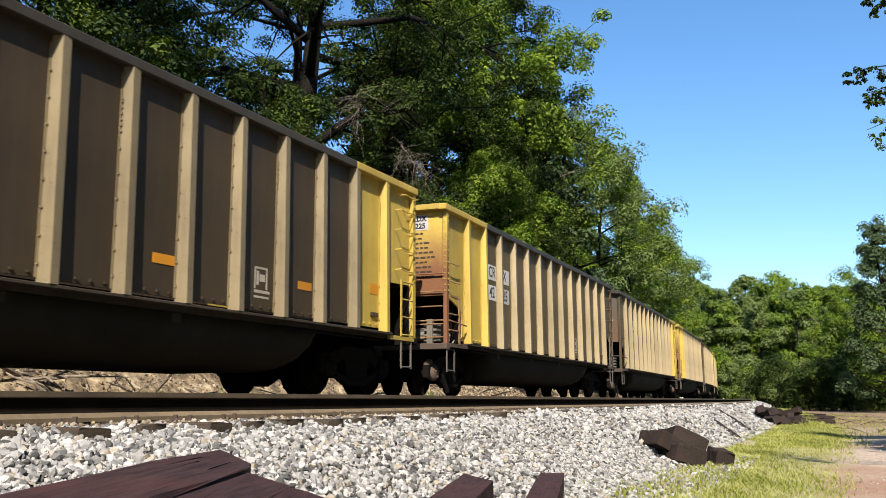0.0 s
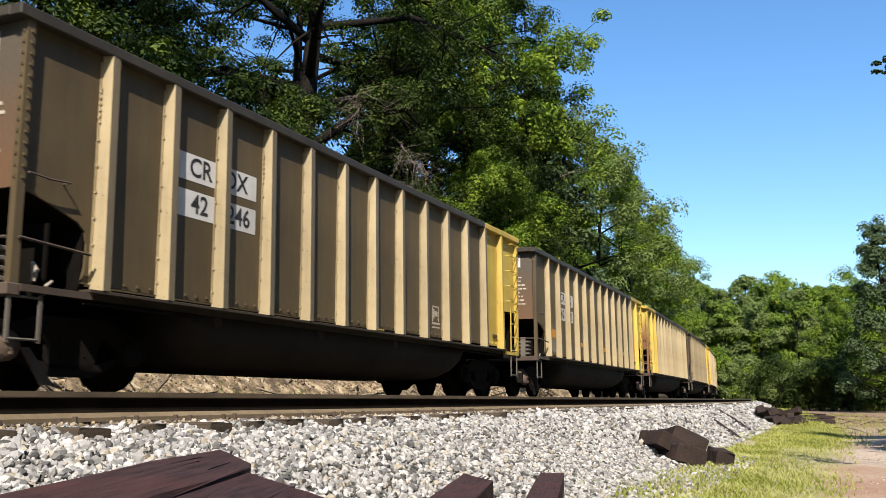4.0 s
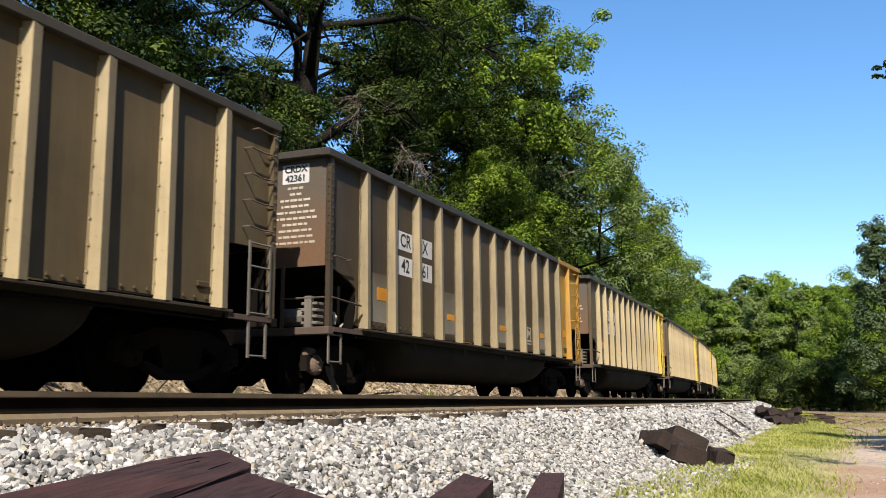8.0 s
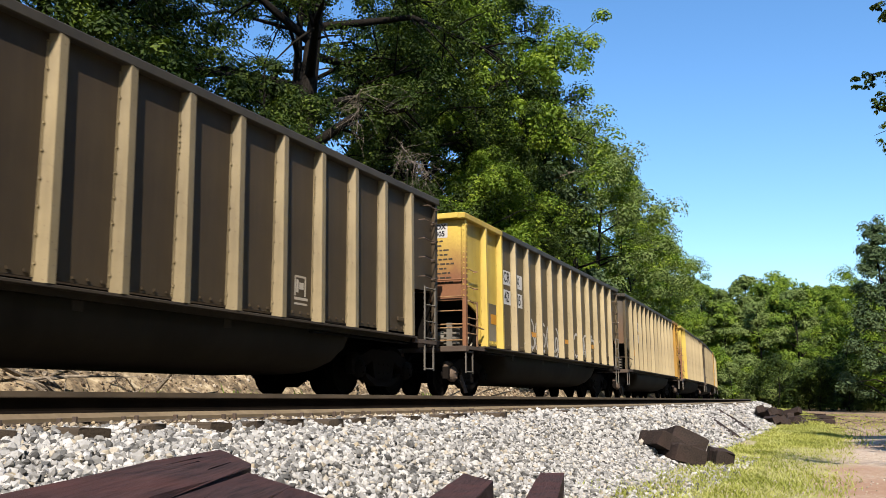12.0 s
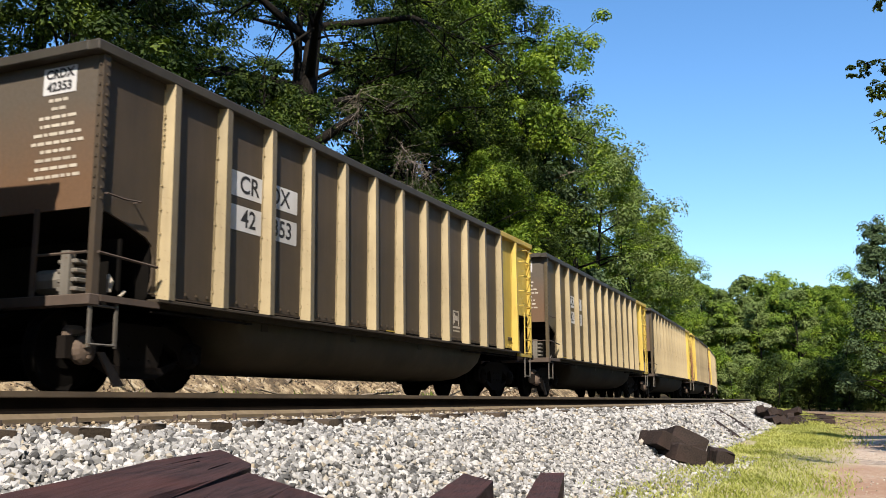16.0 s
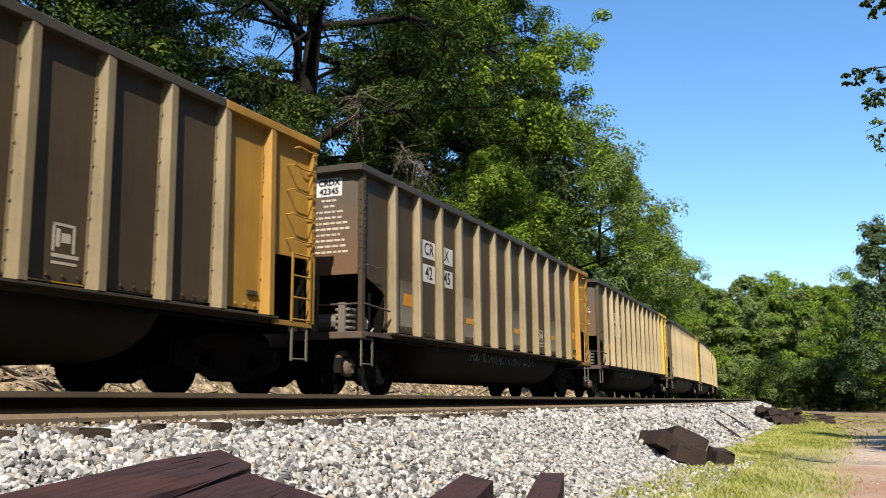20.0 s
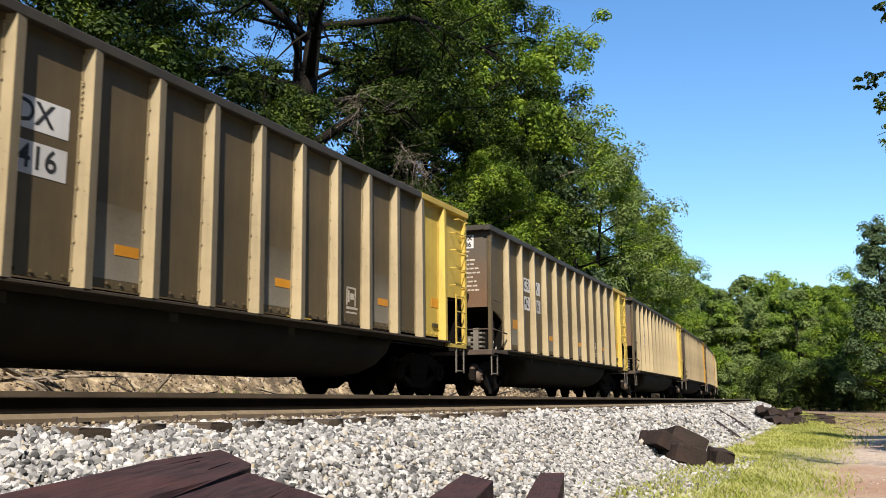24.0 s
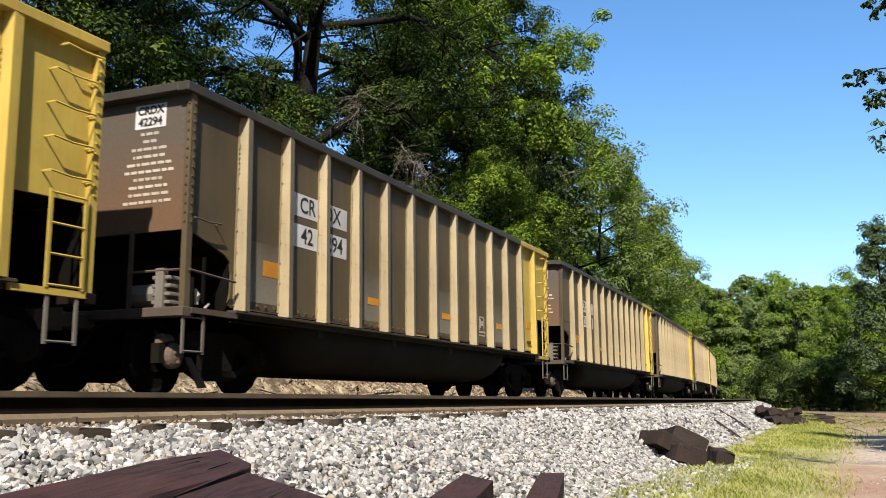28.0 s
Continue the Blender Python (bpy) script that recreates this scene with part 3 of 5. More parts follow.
def lettering(body, size):
    """A flat mesh of text, standing in the x-z plane and read from -y."""
    k = ("text", body, size)
    if k not in MESHES:
        cu = bpy.data.curves.new("text", "FONT")
        cu.body, cu.size, cu.align_x, cu.align_y, cu.resolution_u, cu.offset = body, size, "CENTER", "CENTER", 3, 0.006
        ob = new("text", cu)
        bpy.context.view_layer.update()
        me = bpy.data.meshes.new_from_object(ob.evaluated_get(bpy.context.evaluated_depsgraph_get()))
        bpy.data.objects.remove(ob)
        me.transform(Matrix.Rotation(radians(90), 4, "X"))
        me.materials.append(BLACK)
        MESHES[k] = me
    return MESHES[k]


def plate(bm, x0, x1, z0, z1, y=-SKIN, th=0.004):
    box(bm, x0, x1, y - th, y + 0.001, z0, z1)


def truck(car, x):
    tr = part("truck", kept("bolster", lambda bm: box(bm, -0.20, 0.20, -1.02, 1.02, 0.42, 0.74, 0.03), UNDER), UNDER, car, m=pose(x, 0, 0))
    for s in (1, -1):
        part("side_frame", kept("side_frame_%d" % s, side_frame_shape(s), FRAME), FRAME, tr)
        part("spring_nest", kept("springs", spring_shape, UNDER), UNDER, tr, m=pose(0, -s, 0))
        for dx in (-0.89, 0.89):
            # only the trailing bearing gets the sunlit paint, the rest the shade black
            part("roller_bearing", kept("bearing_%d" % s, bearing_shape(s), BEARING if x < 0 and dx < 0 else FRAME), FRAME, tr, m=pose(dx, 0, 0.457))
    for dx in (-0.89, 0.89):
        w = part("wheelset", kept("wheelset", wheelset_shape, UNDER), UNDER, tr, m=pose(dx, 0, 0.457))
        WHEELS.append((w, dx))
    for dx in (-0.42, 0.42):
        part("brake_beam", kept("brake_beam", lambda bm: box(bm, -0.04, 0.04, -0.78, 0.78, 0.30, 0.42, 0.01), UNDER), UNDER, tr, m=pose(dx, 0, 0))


WHEELS = []
CARS = []


def gondola(number, tail, lead, patches, extra, body=GREY, rib=RIB):
    """A bathtub coal gondola: x runs from its trailing corner, the camera's side is -y. tail, lead: paint of the end bays."""
    words = []
    if tail is not body:
        words.append("yellow trailing end")
    if lead is not body:
        words.append("yellow leading end")
    text = "weathered grey-brown coal gondola car" + (" with " + " and ".join(words) if words else " with bare grey ends") + (", white graffiti" if "tag" in extra.split() else "")
    car = thing("coal_gondola", pose(0, 0, 0), text, "freight car", "cars of the coal train")
    o = pose(-MID, 0, 0)

    def add(name, key, build, material, label="", up=None, m=None):
        return part(name, kept(key, build, material), material, up or car, label, (o @ m) if m is not None else o)

    n_tail = 2 if tail is not body else 0
    bays = [0.0] + RIBS + [LONG]
    for sign in (1, -1):
        for i, (a, b) in enumerate(zip(bays, bays[1:])):
            cut = -1 if i == 0 else 1 if i == 13 else 0
            # the end bays carry the end's colour
            col = tail if i < n_tail else lead if i >= 12 else body
            if cut == 0:
                add("side_panel", "panel_%d" % sign, panel_shape(-0.515, 0.515, sign, 0), col, m=pose((a + b) / 2, 0, 0))
            else:
                add("side_panel", "panel_%d_%d" % (sign, cut), panel_shape(a, b, sign, cut), col)
        for i, x in enumerate(RIBS):
            col = tail if i < n_tail and n_tail else lead if i >= 12 and lead is not body else rib
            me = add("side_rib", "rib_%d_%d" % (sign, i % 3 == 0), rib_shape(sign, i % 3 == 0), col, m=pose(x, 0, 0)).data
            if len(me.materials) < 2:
                me.materials.append(RIB_SHADE if col is RIB else col)
        y0, y1 = sorted((sign * -1.565, sign * -1.40))
        cuts = [-0.16, 2.25 if n_tail else -0.16, 12.45 if lead is not body else LONG + 0.06, LONG + 0.06]
        for (a, b), col in zip(zip(cuts, cuts[1:]), (tail, CHORD, lead)):
            if b - a > 0.1:
                add("top_chord", "chord_%d_%.1f_%.1f" % (sign, a, b), lambda bm, a=a, b=b: box(bm, a, b, y0, y1, 3.675, Z_TOP, 0.012), col)
        add("side_sill", "sill_%d" % sign, lambda bm: sill_shape(bm, *sorted((sign * -1.585, sign * -1.40))), SILL)
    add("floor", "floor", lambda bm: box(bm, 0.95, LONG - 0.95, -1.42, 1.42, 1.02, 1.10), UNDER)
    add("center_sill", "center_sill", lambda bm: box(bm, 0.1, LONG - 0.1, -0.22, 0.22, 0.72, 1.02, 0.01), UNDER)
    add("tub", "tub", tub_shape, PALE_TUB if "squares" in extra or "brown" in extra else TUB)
    for end, sx, col in ((0, 1, tail), (1, -1, lead)):
        m = pose(0, 0, 0) if end == 0 else Matrix.Translation((LONG, 0, 0)) @ Matrix.Diagonal((-1, 1, 1, 1))
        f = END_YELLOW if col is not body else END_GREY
        xs = (lambda x: x) if end == 0 else (lambda x: LONG - x)

        def bx(bm, x0, x1, *r, xs=xs, bev=0.0):
            a, b = sorted((xs(x0), xs(x1)))
            box(bm, a, b, *r, bev)

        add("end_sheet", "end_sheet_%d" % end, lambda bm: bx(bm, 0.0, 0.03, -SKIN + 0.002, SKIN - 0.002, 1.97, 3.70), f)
        add("end_chord", "end_chord_%d" % end, lambda bm: bx(bm, -0.15 if end == 0 else -0.05, 0.12, -1.396, 1.396, 3.69, Z_TOP + 0.01, bev=0.012), col if col is not body else CHORD)
        add("slope_sheet", "slope_%d" % end, lambda bm: prism(bm, [(xs(a), b) for a, b in (((0.03, 1.975), (0.56, 1.87), (0.95, 1.70), (0.96, 1.10), (1.02, 1.10), (1.02, 1.76), (0.60, 1.93), (0.05, 2.03)) if end == 0 else
                                                                          ((0.03, 1.985), (1.00, 1.96), (1.05, 1.10), (1.10, 1.10), (1.08, 2.01), (0.05, 2.03)))], 1, -1.415, 1.415), UNDER)
        # added plates, not seen parts: they block light and keep the end bays black
        add("closing_plate", "closing_%d" % end, lambda bm: bx(bm, 0.05, 1.3, 1.36, 1.40, 0.95, 1.97), UNDER)
        add("end_bulkhead", "bulkhead_%d" % end, lambda bm: bx(bm, *((0.50, 0.53) if end == 0 else (0.04, 0.07)), -1.40, 1.36, 0.95, 1.96 if end else 1.70), UNDER)
        add("underframe_web", "web_%d" % end, lambda bm: bx(bm, -0.05, 2.75, 0.86, 0.90, 0.50, 0.97), UNDER)
        add("end_sill", "end_sill_%d" % end, lambda bm: bx(bm, -0.08, 0.08, -1.55, 1.55, 0.90, 1.02, bev=0.01), CAST if end == 0 else FRAME)
        add("side_step_beam", "step_beam_%d" % end, lambda bm: bx(bm, 0.08, 1.0, -1.56, -1.49, 0.95, 1.02), CAST if end == 0 or col is body else col)
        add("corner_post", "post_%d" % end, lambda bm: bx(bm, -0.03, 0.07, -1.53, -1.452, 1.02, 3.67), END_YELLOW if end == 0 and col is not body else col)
        add("corner_post", "postf_%d" % end, lambda bm: bx(bm, -0.03, 0.07, 1.452, 1.53, 1.02, 3.67), col)

        def rivets(bm):
            for k in range(14):
                z = 2.05 + k * 0.115
                for y, x0, x1 in ((-1.535, 0.015, 0.04), (-1.49, -0.045, -0.03)):
                    bx(bm, x0, x1, y - 0.012, y + 0.012, z, z + 0.026)

        tagged(add("riveted_angle", "rivets_%d" % end, rivets, col), kind="stuff")
        fit = CAST if col is body else RUSTED if end == 0 else col
        if end == 0:
            rail_x, steps = (0.0, 0.95), 2
            add("handrail", "handrail_tail", lambda bm: tube(bm, [(0.02, -1.55, 1.47), (0.95, -1.55, 1.42)], 0.016, 6), fit)
            add("handrail", "handrail_end", lambda bm: tube(bm, [(-0.04, -1.45, 1.47), (-0.04, -0.70, 1.47)], 0.016, 6), fit)
            add("end_stanchion", "stanchion", lambda bm: box(bm, -0.06, -0.02, -0.72, -0.67, 1.02, 1.99), fit)
            add("brake_lever", "brake_lever", lambda bm: prism(bm, [(0.46, 0.44), (0.56, 0.44), (0.90, 0.07), (0.74, 0.06)], 1, -1.20, -1.17), CAST)
            add("brake_cylinder", "brake_gear", brake_gear, STEP)
            add("valve", "valve", valve_gear, STENCIL)
            add("steps", "steps_tail", lambda bm: step_ladder(bm, -0.02, 0.36, -1.52, 0.46, 0.93, 2), STEP)
            if col is body:
                add("grab_iron", "grab_tail", lambda bm: grab(bm, 0.10, 0.62, -SKIN, 2.12, 0.10), fit)
            else:
                for z in (2.62, 2.25, 1.95):
                    add("grab_iron", "grab_tail_%.2f" % z, lambda bm, z=z: grab(bm, 0.10, 0.62, -SKIN, z, 0.10), fit)
                for z in (1.60, 1.28):
                    add("grab_iron", "rung_tail_%.2f" % z, lambda bm, z=z: tube(bm, [(0.02, -1.55, z), (0.56, -1.55, z)], 0.014, 5), fit)
                add("ladder_stile", "stile_tail", lambda bm: box(bm, 0.53, 0.58, -1.57, -1.54, 1.02, 1.98), fit)
                for z in (2.05, 1.75, 1.40, 1.14):
                    add("end_rung", "end_rung_%.2f" % z, lambda bm, z=z: tube(bm, [(-0.05, -1.45, z), (-0.05, -0.70, z)], 0.014, 5), fit)
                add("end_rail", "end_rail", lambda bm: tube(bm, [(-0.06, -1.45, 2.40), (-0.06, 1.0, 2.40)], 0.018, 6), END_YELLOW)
        else:
            for k, z in enumerate((3.28, 2.92, 2.56, 2.20)):
                add("grab_iron", "grab_lead_%d" % k, lambda bm, z=z: grab(bm, 14.02, 14.56, -SKIN, z, 0.12), fit)
            add("top_grab", "grab_lead_top", lambda bm: grab(bm, 14.10, 14.60, -SKIN, 3.56, 0.16), fit)
            add("side_ladder", "ladder_lead", lambda bm: step_ladder(bm, 14.06, 14.52, -1.56, 1.02, 2.02, 4), fit if col is not body else STEP)
            add("latch_slot", "latch_slot", lambda bm: box(bm, 13.12, 13.36, -SKIN - 0.035, -SKIN + 0.001, 1.30, 1.375, 0.012), SOOTY)
            add("steps", "steps_lead", lambda bm: step_ladder(bm, 14.10, 14.48, -1.54, 0.46, 1.0, 2), STEP)
        add("coupler", "coupler_%d" % end, coupler_shape if end == 0 else (lambda bm: (coupler_shape(bm), bmesh.ops.transform(bm, matrix=Matrix.Translation((LONG, 0, 0)) @ Matrix.Diagonal((-1, -1, 1, 1)), verts=bm.verts[:]))), CAST)
        add("air_hose", "hose_%d" % end, hose_shape if end == 0 else (lambda bm: (hose_shape(bm), bmesh.ops.transform(bm, matrix=Matrix.Translation((LONG, 0, 0)) @ Matrix.Diagonal((-1, -1, 1, 1)), verts=bm.verts[:]))), UNDER)
    # marks on the side
    a, b = RIBS[1], RIBS[2]
    for z0, z1, left, right, shift in ((2.60, 2.94, "CR", "DX", 0.33), (2.14, 2.48, "42", number, 0.40)):
        for x0, x1, word, tx in ((a + 0.20, b - 0.12, left, a + 0.62), (b + 0.07, b + 0.78, right, b + shift)):
            pl = add("sign_panel", "plate_%.2f_%.2f" % (x0, z0), lambda bm: plate(bm, x0, x1, z0, z1), WHITE, "dirty white number panel")
            part("lettering", lettering(word, 0.34), BLACK, pl, "black letters", pose(tx, -SKIN - 0.0065, (z0 + z1) / 2))
    tagged(add("stencil", "stencil", stencil_shape, STENCIL, "small faded stencil"), kind="stuff")
    for k, (x, z, w, h) in enumerate(patches):
        if x < 12 and ("pale" in extra or k == 0):
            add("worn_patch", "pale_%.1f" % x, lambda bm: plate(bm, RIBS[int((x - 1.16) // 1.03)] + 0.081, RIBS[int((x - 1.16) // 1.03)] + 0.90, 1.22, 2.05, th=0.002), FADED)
        add("reflector", "patch_%.1f_%.1f" % (x, z), lambda bm: plate(bm, x, x + w, z, z + h, th=0.006), ORANGE, "orange reflector patch")
    # plate with lines of small print on the trailing end
    pl = add("end_plate", "end_plate", lambda bm: box(bm, -0.006, 0.001, -1.11, -0.62, 3.31, 3.62), WHITE, "white end number panel")
    for z, word in ((3.39, "42" + number), (3.54, "CRDX")):
        part("lettering", lettering(word, 0.15), BLACK, pl, "black letters", pose(-0.009, -0.865, z, 0, 0, -90))
    for k in range(10):
        w = (0.28, 0.22, 0.55, 0.5, 0.72, 0.80, 0.45, 0.62, 0.66, 0.75)[k]
        tagged(add("stencil_line", "end_line_%d" % k, lambda bm: word_row(bm, -0.86 - w / 2, -0.86 + w / 2, 3.22 - 0.098 * k, 0.036, 60 + k), STENCIL if tail is body else SILL), kind="stuff")
    for x0, x1 in ((1.0, 2.9), (10.3, 13.5)):
        add("sill_ledge", "ledge_%.1f" % x0, lambda bm: box(bm, x0, x1, -1.50, -1.43, 0.905, 0.925), FRAME)
    for x in (3.25, 5.75, 8.3):
        if "squares" in extra:
            add("tub_placard", "placard_%.1f" % x, lambda bm: box(bm, x, x + 0.16, -1.408, -1.395, 0.84, 0.98), STENCIL)
        else:
            add("tub_placard", "placard_%.1f" % x, lambda bm: box(bm, x, x + 0.16, -1.408, -1.395, 0.84, 0.95), SILL)
    if "tag" in extra.split():
        for k in (0, 1):
            add("graffiti", "graffiti_%d" % k, lambda bm, k=k: graffiti_shape(bm, k), SPRAY, "rounded white spray-paint scrawl")
    if "tub_tag" in extra:
        x0, x1 = (4.0, 6.5) if number == "399" else (5.0, 9.3)
        add("graffiti", "tub_graffiti_%.0f" % x0, lambda bm: tub_graffiti(bm, x0, x1, int(x0 * 10)), FAINT_SPRAY, "faint pale scrawl on the belly")
    if number == "399":
        add("graffiti", "small_tag", small_tag, SPRAY, "small white spray-paint tag")
    if "green" in extra:
        add("graffiti", "green_graffiti", green_graffiti, GREEN_SPRAY, "green spray-paint scrawl")
    if "disc" in extra:
        add("disc_mark", "disc", lambda bm: prism(bm, [(8.55 + 0.22 * math.cos(k * 0.3927), 1.62 + 0.22 * math.sin(k * 0.3927)) for k in range(16)], 1, -SKIN - 0.004, -SKIN + 0.001), WHITE, "round white mark")
    truck(car, 1.27 - MID)
    truck(car, LONG - 1.27 - MID)
    return car


def word_row(bm, y0, y1, z, high, seed):
    """A row of short bars, as long as words of small print."""
    rnd = random.Random(seed)
    y = y0
    while y < y1 - 0.02:
        w = min(rnd.uniform(0.05, 0.13), y1 - y)
        box(bm, -0.005, 0.001, y, y + w, z, z + high)
        y += w + 0.025


def brake_gear(bm):
    tube(bm, [(0.18, -1.15, 1.20), (0.18, -0.60, 1.20)], 0.14, 10)
    for k in range(4):
        box(bm, -0.02, 0.20, -1.30, -1.02, 1.06 + 0.10 * k, 1.11 + 0.10 * k, 0.01)
    box(bm, -0.05, 0.03, -1.22, -1.10, 1.02, 1.50)


def valve_gear(bm):
    tube(bm, [(0.36, -1.40, 1.08), (0.38, -1.40, 1.20), (0.36, -1.38, 1.28)], [0.025, 0.035, 0.015], 8)
    tube(bm, [(0.50, -1.42, 1.04), (0.58, -1.42, 1.11)], 0.018, 6)


def stencil_shape(bm):
    x, y = 9.86, -SKIN
    for a, b, c, d in ((0.0, 0.03, 0, 0.30), (0.0, 0.30, 0.27, 0.30), (0.27, 0.30, 0.0, 0.30), (0.0, 0.36, -0.06, -0.02), (0.0, 0.34, -0.13, -0.10), (0.12, 0.24, 0.10, 0.20), (0.05, 0.10, 0.05, 0.24)):
        plate(bm, x + a, x + b, 1.42 + c, 1.42 + d, y, 0.003)


def stroke(bm, pts, w, y):
    """A flat painted stroke through points in x and z."""
    pts = [Vector(p) for p in pts]
    rows = []
    for i, p in enumerate(pts):
        d = (pts[min(i + 1, len(pts) - 1)] - pts[max(i - 1, 0)]).normalized()
        n = Vector((-d.y, d.x)) * w / 2
        rows.append([bm.verts.new((q.x, y, q.y)) for q in (p + n, p - n)])
    for a, b in zip(rows, rows[1:]):
        bm.faces.new((a[0], b[0], b[1], a[1]))


def arc(cx, cz, rx, rz, a0, a1, n=14):
    return [(cx + rx * math.cos(radians(a0 + (a1 - a0) * k / n)), cz + rz * math.sin(radians(a0 + (a1 - a0) * k / n))) for k in range(n + 1)]


def over_ribs(bm, pts, w):
    """A painted stroke that follows sheets and ribs."""
    def depth(x):
        d = min(abs(x - r) for r in RIBS)
        return -(HALF + 0.004) if d < 0.06 else -(SKIN + 0.004)
    fine = []
    for (x0, z0), (x1, z1) in zip(pts, pts[1:]):
        k = max(1, int(math.hypot(x1 - x0, z1 - z0) / 0.03))
        fine += [(x0 + (x1 - x0) * i / k, z0 + (z1 - z0) * i / k) for i in range(k)]
    fine.append(pts[-1])
    run = [fine[0]]
    for p in fine[1:]:
        if depth(p[0]) != depth(run[-1][0]):
            if len(run) > 1:
                stroke(bm, run, w, depth(run[0][0]))
            run = [p]
        else:
            run.append(p)
    if len(run) > 1:
        stroke(bm, run, w, depth(run[0][0]))


def graffiti_shape(bm, which):
    every = (arc(4.55, 1.85, 0.35, 0.30, 150, -60), arc(4.55, 1.42, 0.42, 0.28, 60, -170), arc(5.25, 1.62, 0.22, 0.48, 100, 420), arc(5.75, 1.62, 0.30, 0.46, 60, 300), arc(5.8, 1.55, 0.14, 0.2, 0, 360),
                arc(6.35, 1.65, 0.28, 0.45, 110, 420), arc(6.9, 1.55, 0.34, 0.50, 80, -190), arc(7.0, 1.5, 0.12, 0.22, 0, 360),
                arc(9.15, 1.60, 0.28, 0.42, 150, -150), arc(9.7, 1.55, 0.3, 0.5, 190, -40), arc(10.3, 1.75, 0.34, 0.30, 170, -80), [(10.1, 1.75), (10.3, 1.2), (10.9, 1.18)],
                [(10.9, 1.2), (11.0, 1.95), (11.35, 1.9), (11.4, 1.2)], [(11.4, 1.9), (11.8, 1.9), (11.85, 1.15)])
    for pts in every:
        if (pts[0][0] > 8.3) == (which == 1):
            over_ribs(bm, [(x, 1.16 + (z - 1.16) * 0.80) for x, z in pts], 0.072)


def tub_graffiti(bm, x0, x1, seed):
    """A row of loose loops and hooks, sprayed unevenly."""
    rnd = random.Random(seed)
    x = x0
    while x < x1:
        h, w, z = rnd.uniform(0.13, 0.24), rnd.uniform(0.08, 0.15), 0.73 + rnd.uniform(-0.03, 0.03)
        loop = rnd.choice((arc(x + w / 2, z + h / 2, w / 2, h / 2, 60, 60 + rnd.uniform(200, 340)), arc(x + w / 2, z + h * 0.35, w / 2, h * 0.35, 170, -60) + [(x + w, z)], [(x, z + h), (x + w * 0.1, z), (x + w * 0.9, z + h * rnd.uniform(0.2, 0.6)), (x + w, z)]))
        stroke(bm, loop, rnd.uniform(0.018, 0.034), -1.406)
        x += w + rnd.choice((0.035, 0.05, 0.05, 0.16))


def small_tag(bm):
    for pts in (arc(8.86, 1.70, 0.13, 0.22, 70, 400), arc(8.97, 1.74, 0.10, 0.18, 120, 430), [(8.78, 1.84), (8.84, 1.72), (8.80, 1.50)], [(8.90, 1.46), (9.02, 1.66), (9.08, 1.88)], arc(8.92, 1.62, 0.07, 0.10, 0, 330)):
        stroke(bm, pts, 0.045, -SKIN - 0.004)


def green_graffiti(bm):
    for pts in (arc(14.1, 2.85, 0.16, 0.32, 60, 330), arc(14.1, 2.45, 0.2, 0.16, 0, 360), arc(14.15, 3.15, 0.12, 0.14, -60, 200)):
        stroke(bm, pts, 0.07, -SKIN - 0.004)


P4 = [(1.70, 1.60, 0.36, 0.22), (4.75, 1.50, 0.38, 0.12), (7.86, 1.50, 0.38, 0.12), (10.93, 1.52, 0.36, 0.12)]
LEADP = [(13.10, 1.68, 0.40, 0.18)]
# number, yellow tail, yellow lead, patches, extras; the first car runs in front
TRAIN = [("217", 0, 1, 0, ""), ("368", 0, 1, 1, ""), ("302", 0, 1, 0, ""), ("274", 0, 1, 0, ""), ("334", 1, 0, 0, ""), ("381", 0, 1, 0, ""),
         ("225", 1, 0, 0, ""), ("279", 0, 1, 1, "sooty"), ("419", 1, 0, 0, ""), ("431", 0, 1, 1, ""), ("246", 0, 1, 0, ""), ("259", 0, 1, 1, "pale"),
         ("390", 0, 1, 1, "pale"), ("361", 0, 2, 1, "sooty pale"), ("211", 1, 0, 0, ""), ("266", 0, 2, 1, "pale"), ("305", 1, 0, 1, "tag"), ("238", 1, 0, 0, "sooty"),
         ("312", 0, 1, 0, ""), ("331", 0, 1, 0, ""), ("353", 0, 1, 0, "brown"), ("362", 0, 1, 0, "squares"), ("399", 0, 1, 1, "pale tub_tag"), ("345", 0, 2, 1, "sooty pale tub_tag"),
         ("310", 0, 2, 0, "sooty"), ("287", 0, 1, 0, "green disc"), ("336", 0, 1, 1, "pale"), ("416", 0, 1, 1, "pale"), ("228", 0, 1, 1, ""), ("371", 0, 1, 1, ""),
         ("294", 0, 1, 1, "pale"), ("255", 0, 1, 1, ""), ("340", 0, 1, 0, "")]
FIRST = -6                            # the index of the first car; car 0 is the one with its tail beside the camera's axis at the start
for k, (number, tail, lead, patched, extra) in enumerate(TRAIN):
    body, rib = (BROWN, RIB) if "brown" in extra else (SOOTY, SOOTY_RIB) if "sooty" in extra else (GREY, RIB)
    CARS.append((FIRST + k, gondola(number, YELLOW if tail else body, (body, YELLOW, OCHRE)[lead], (P4 + (LEADP if lead else [])) if patched else [], extra, body, rib)))


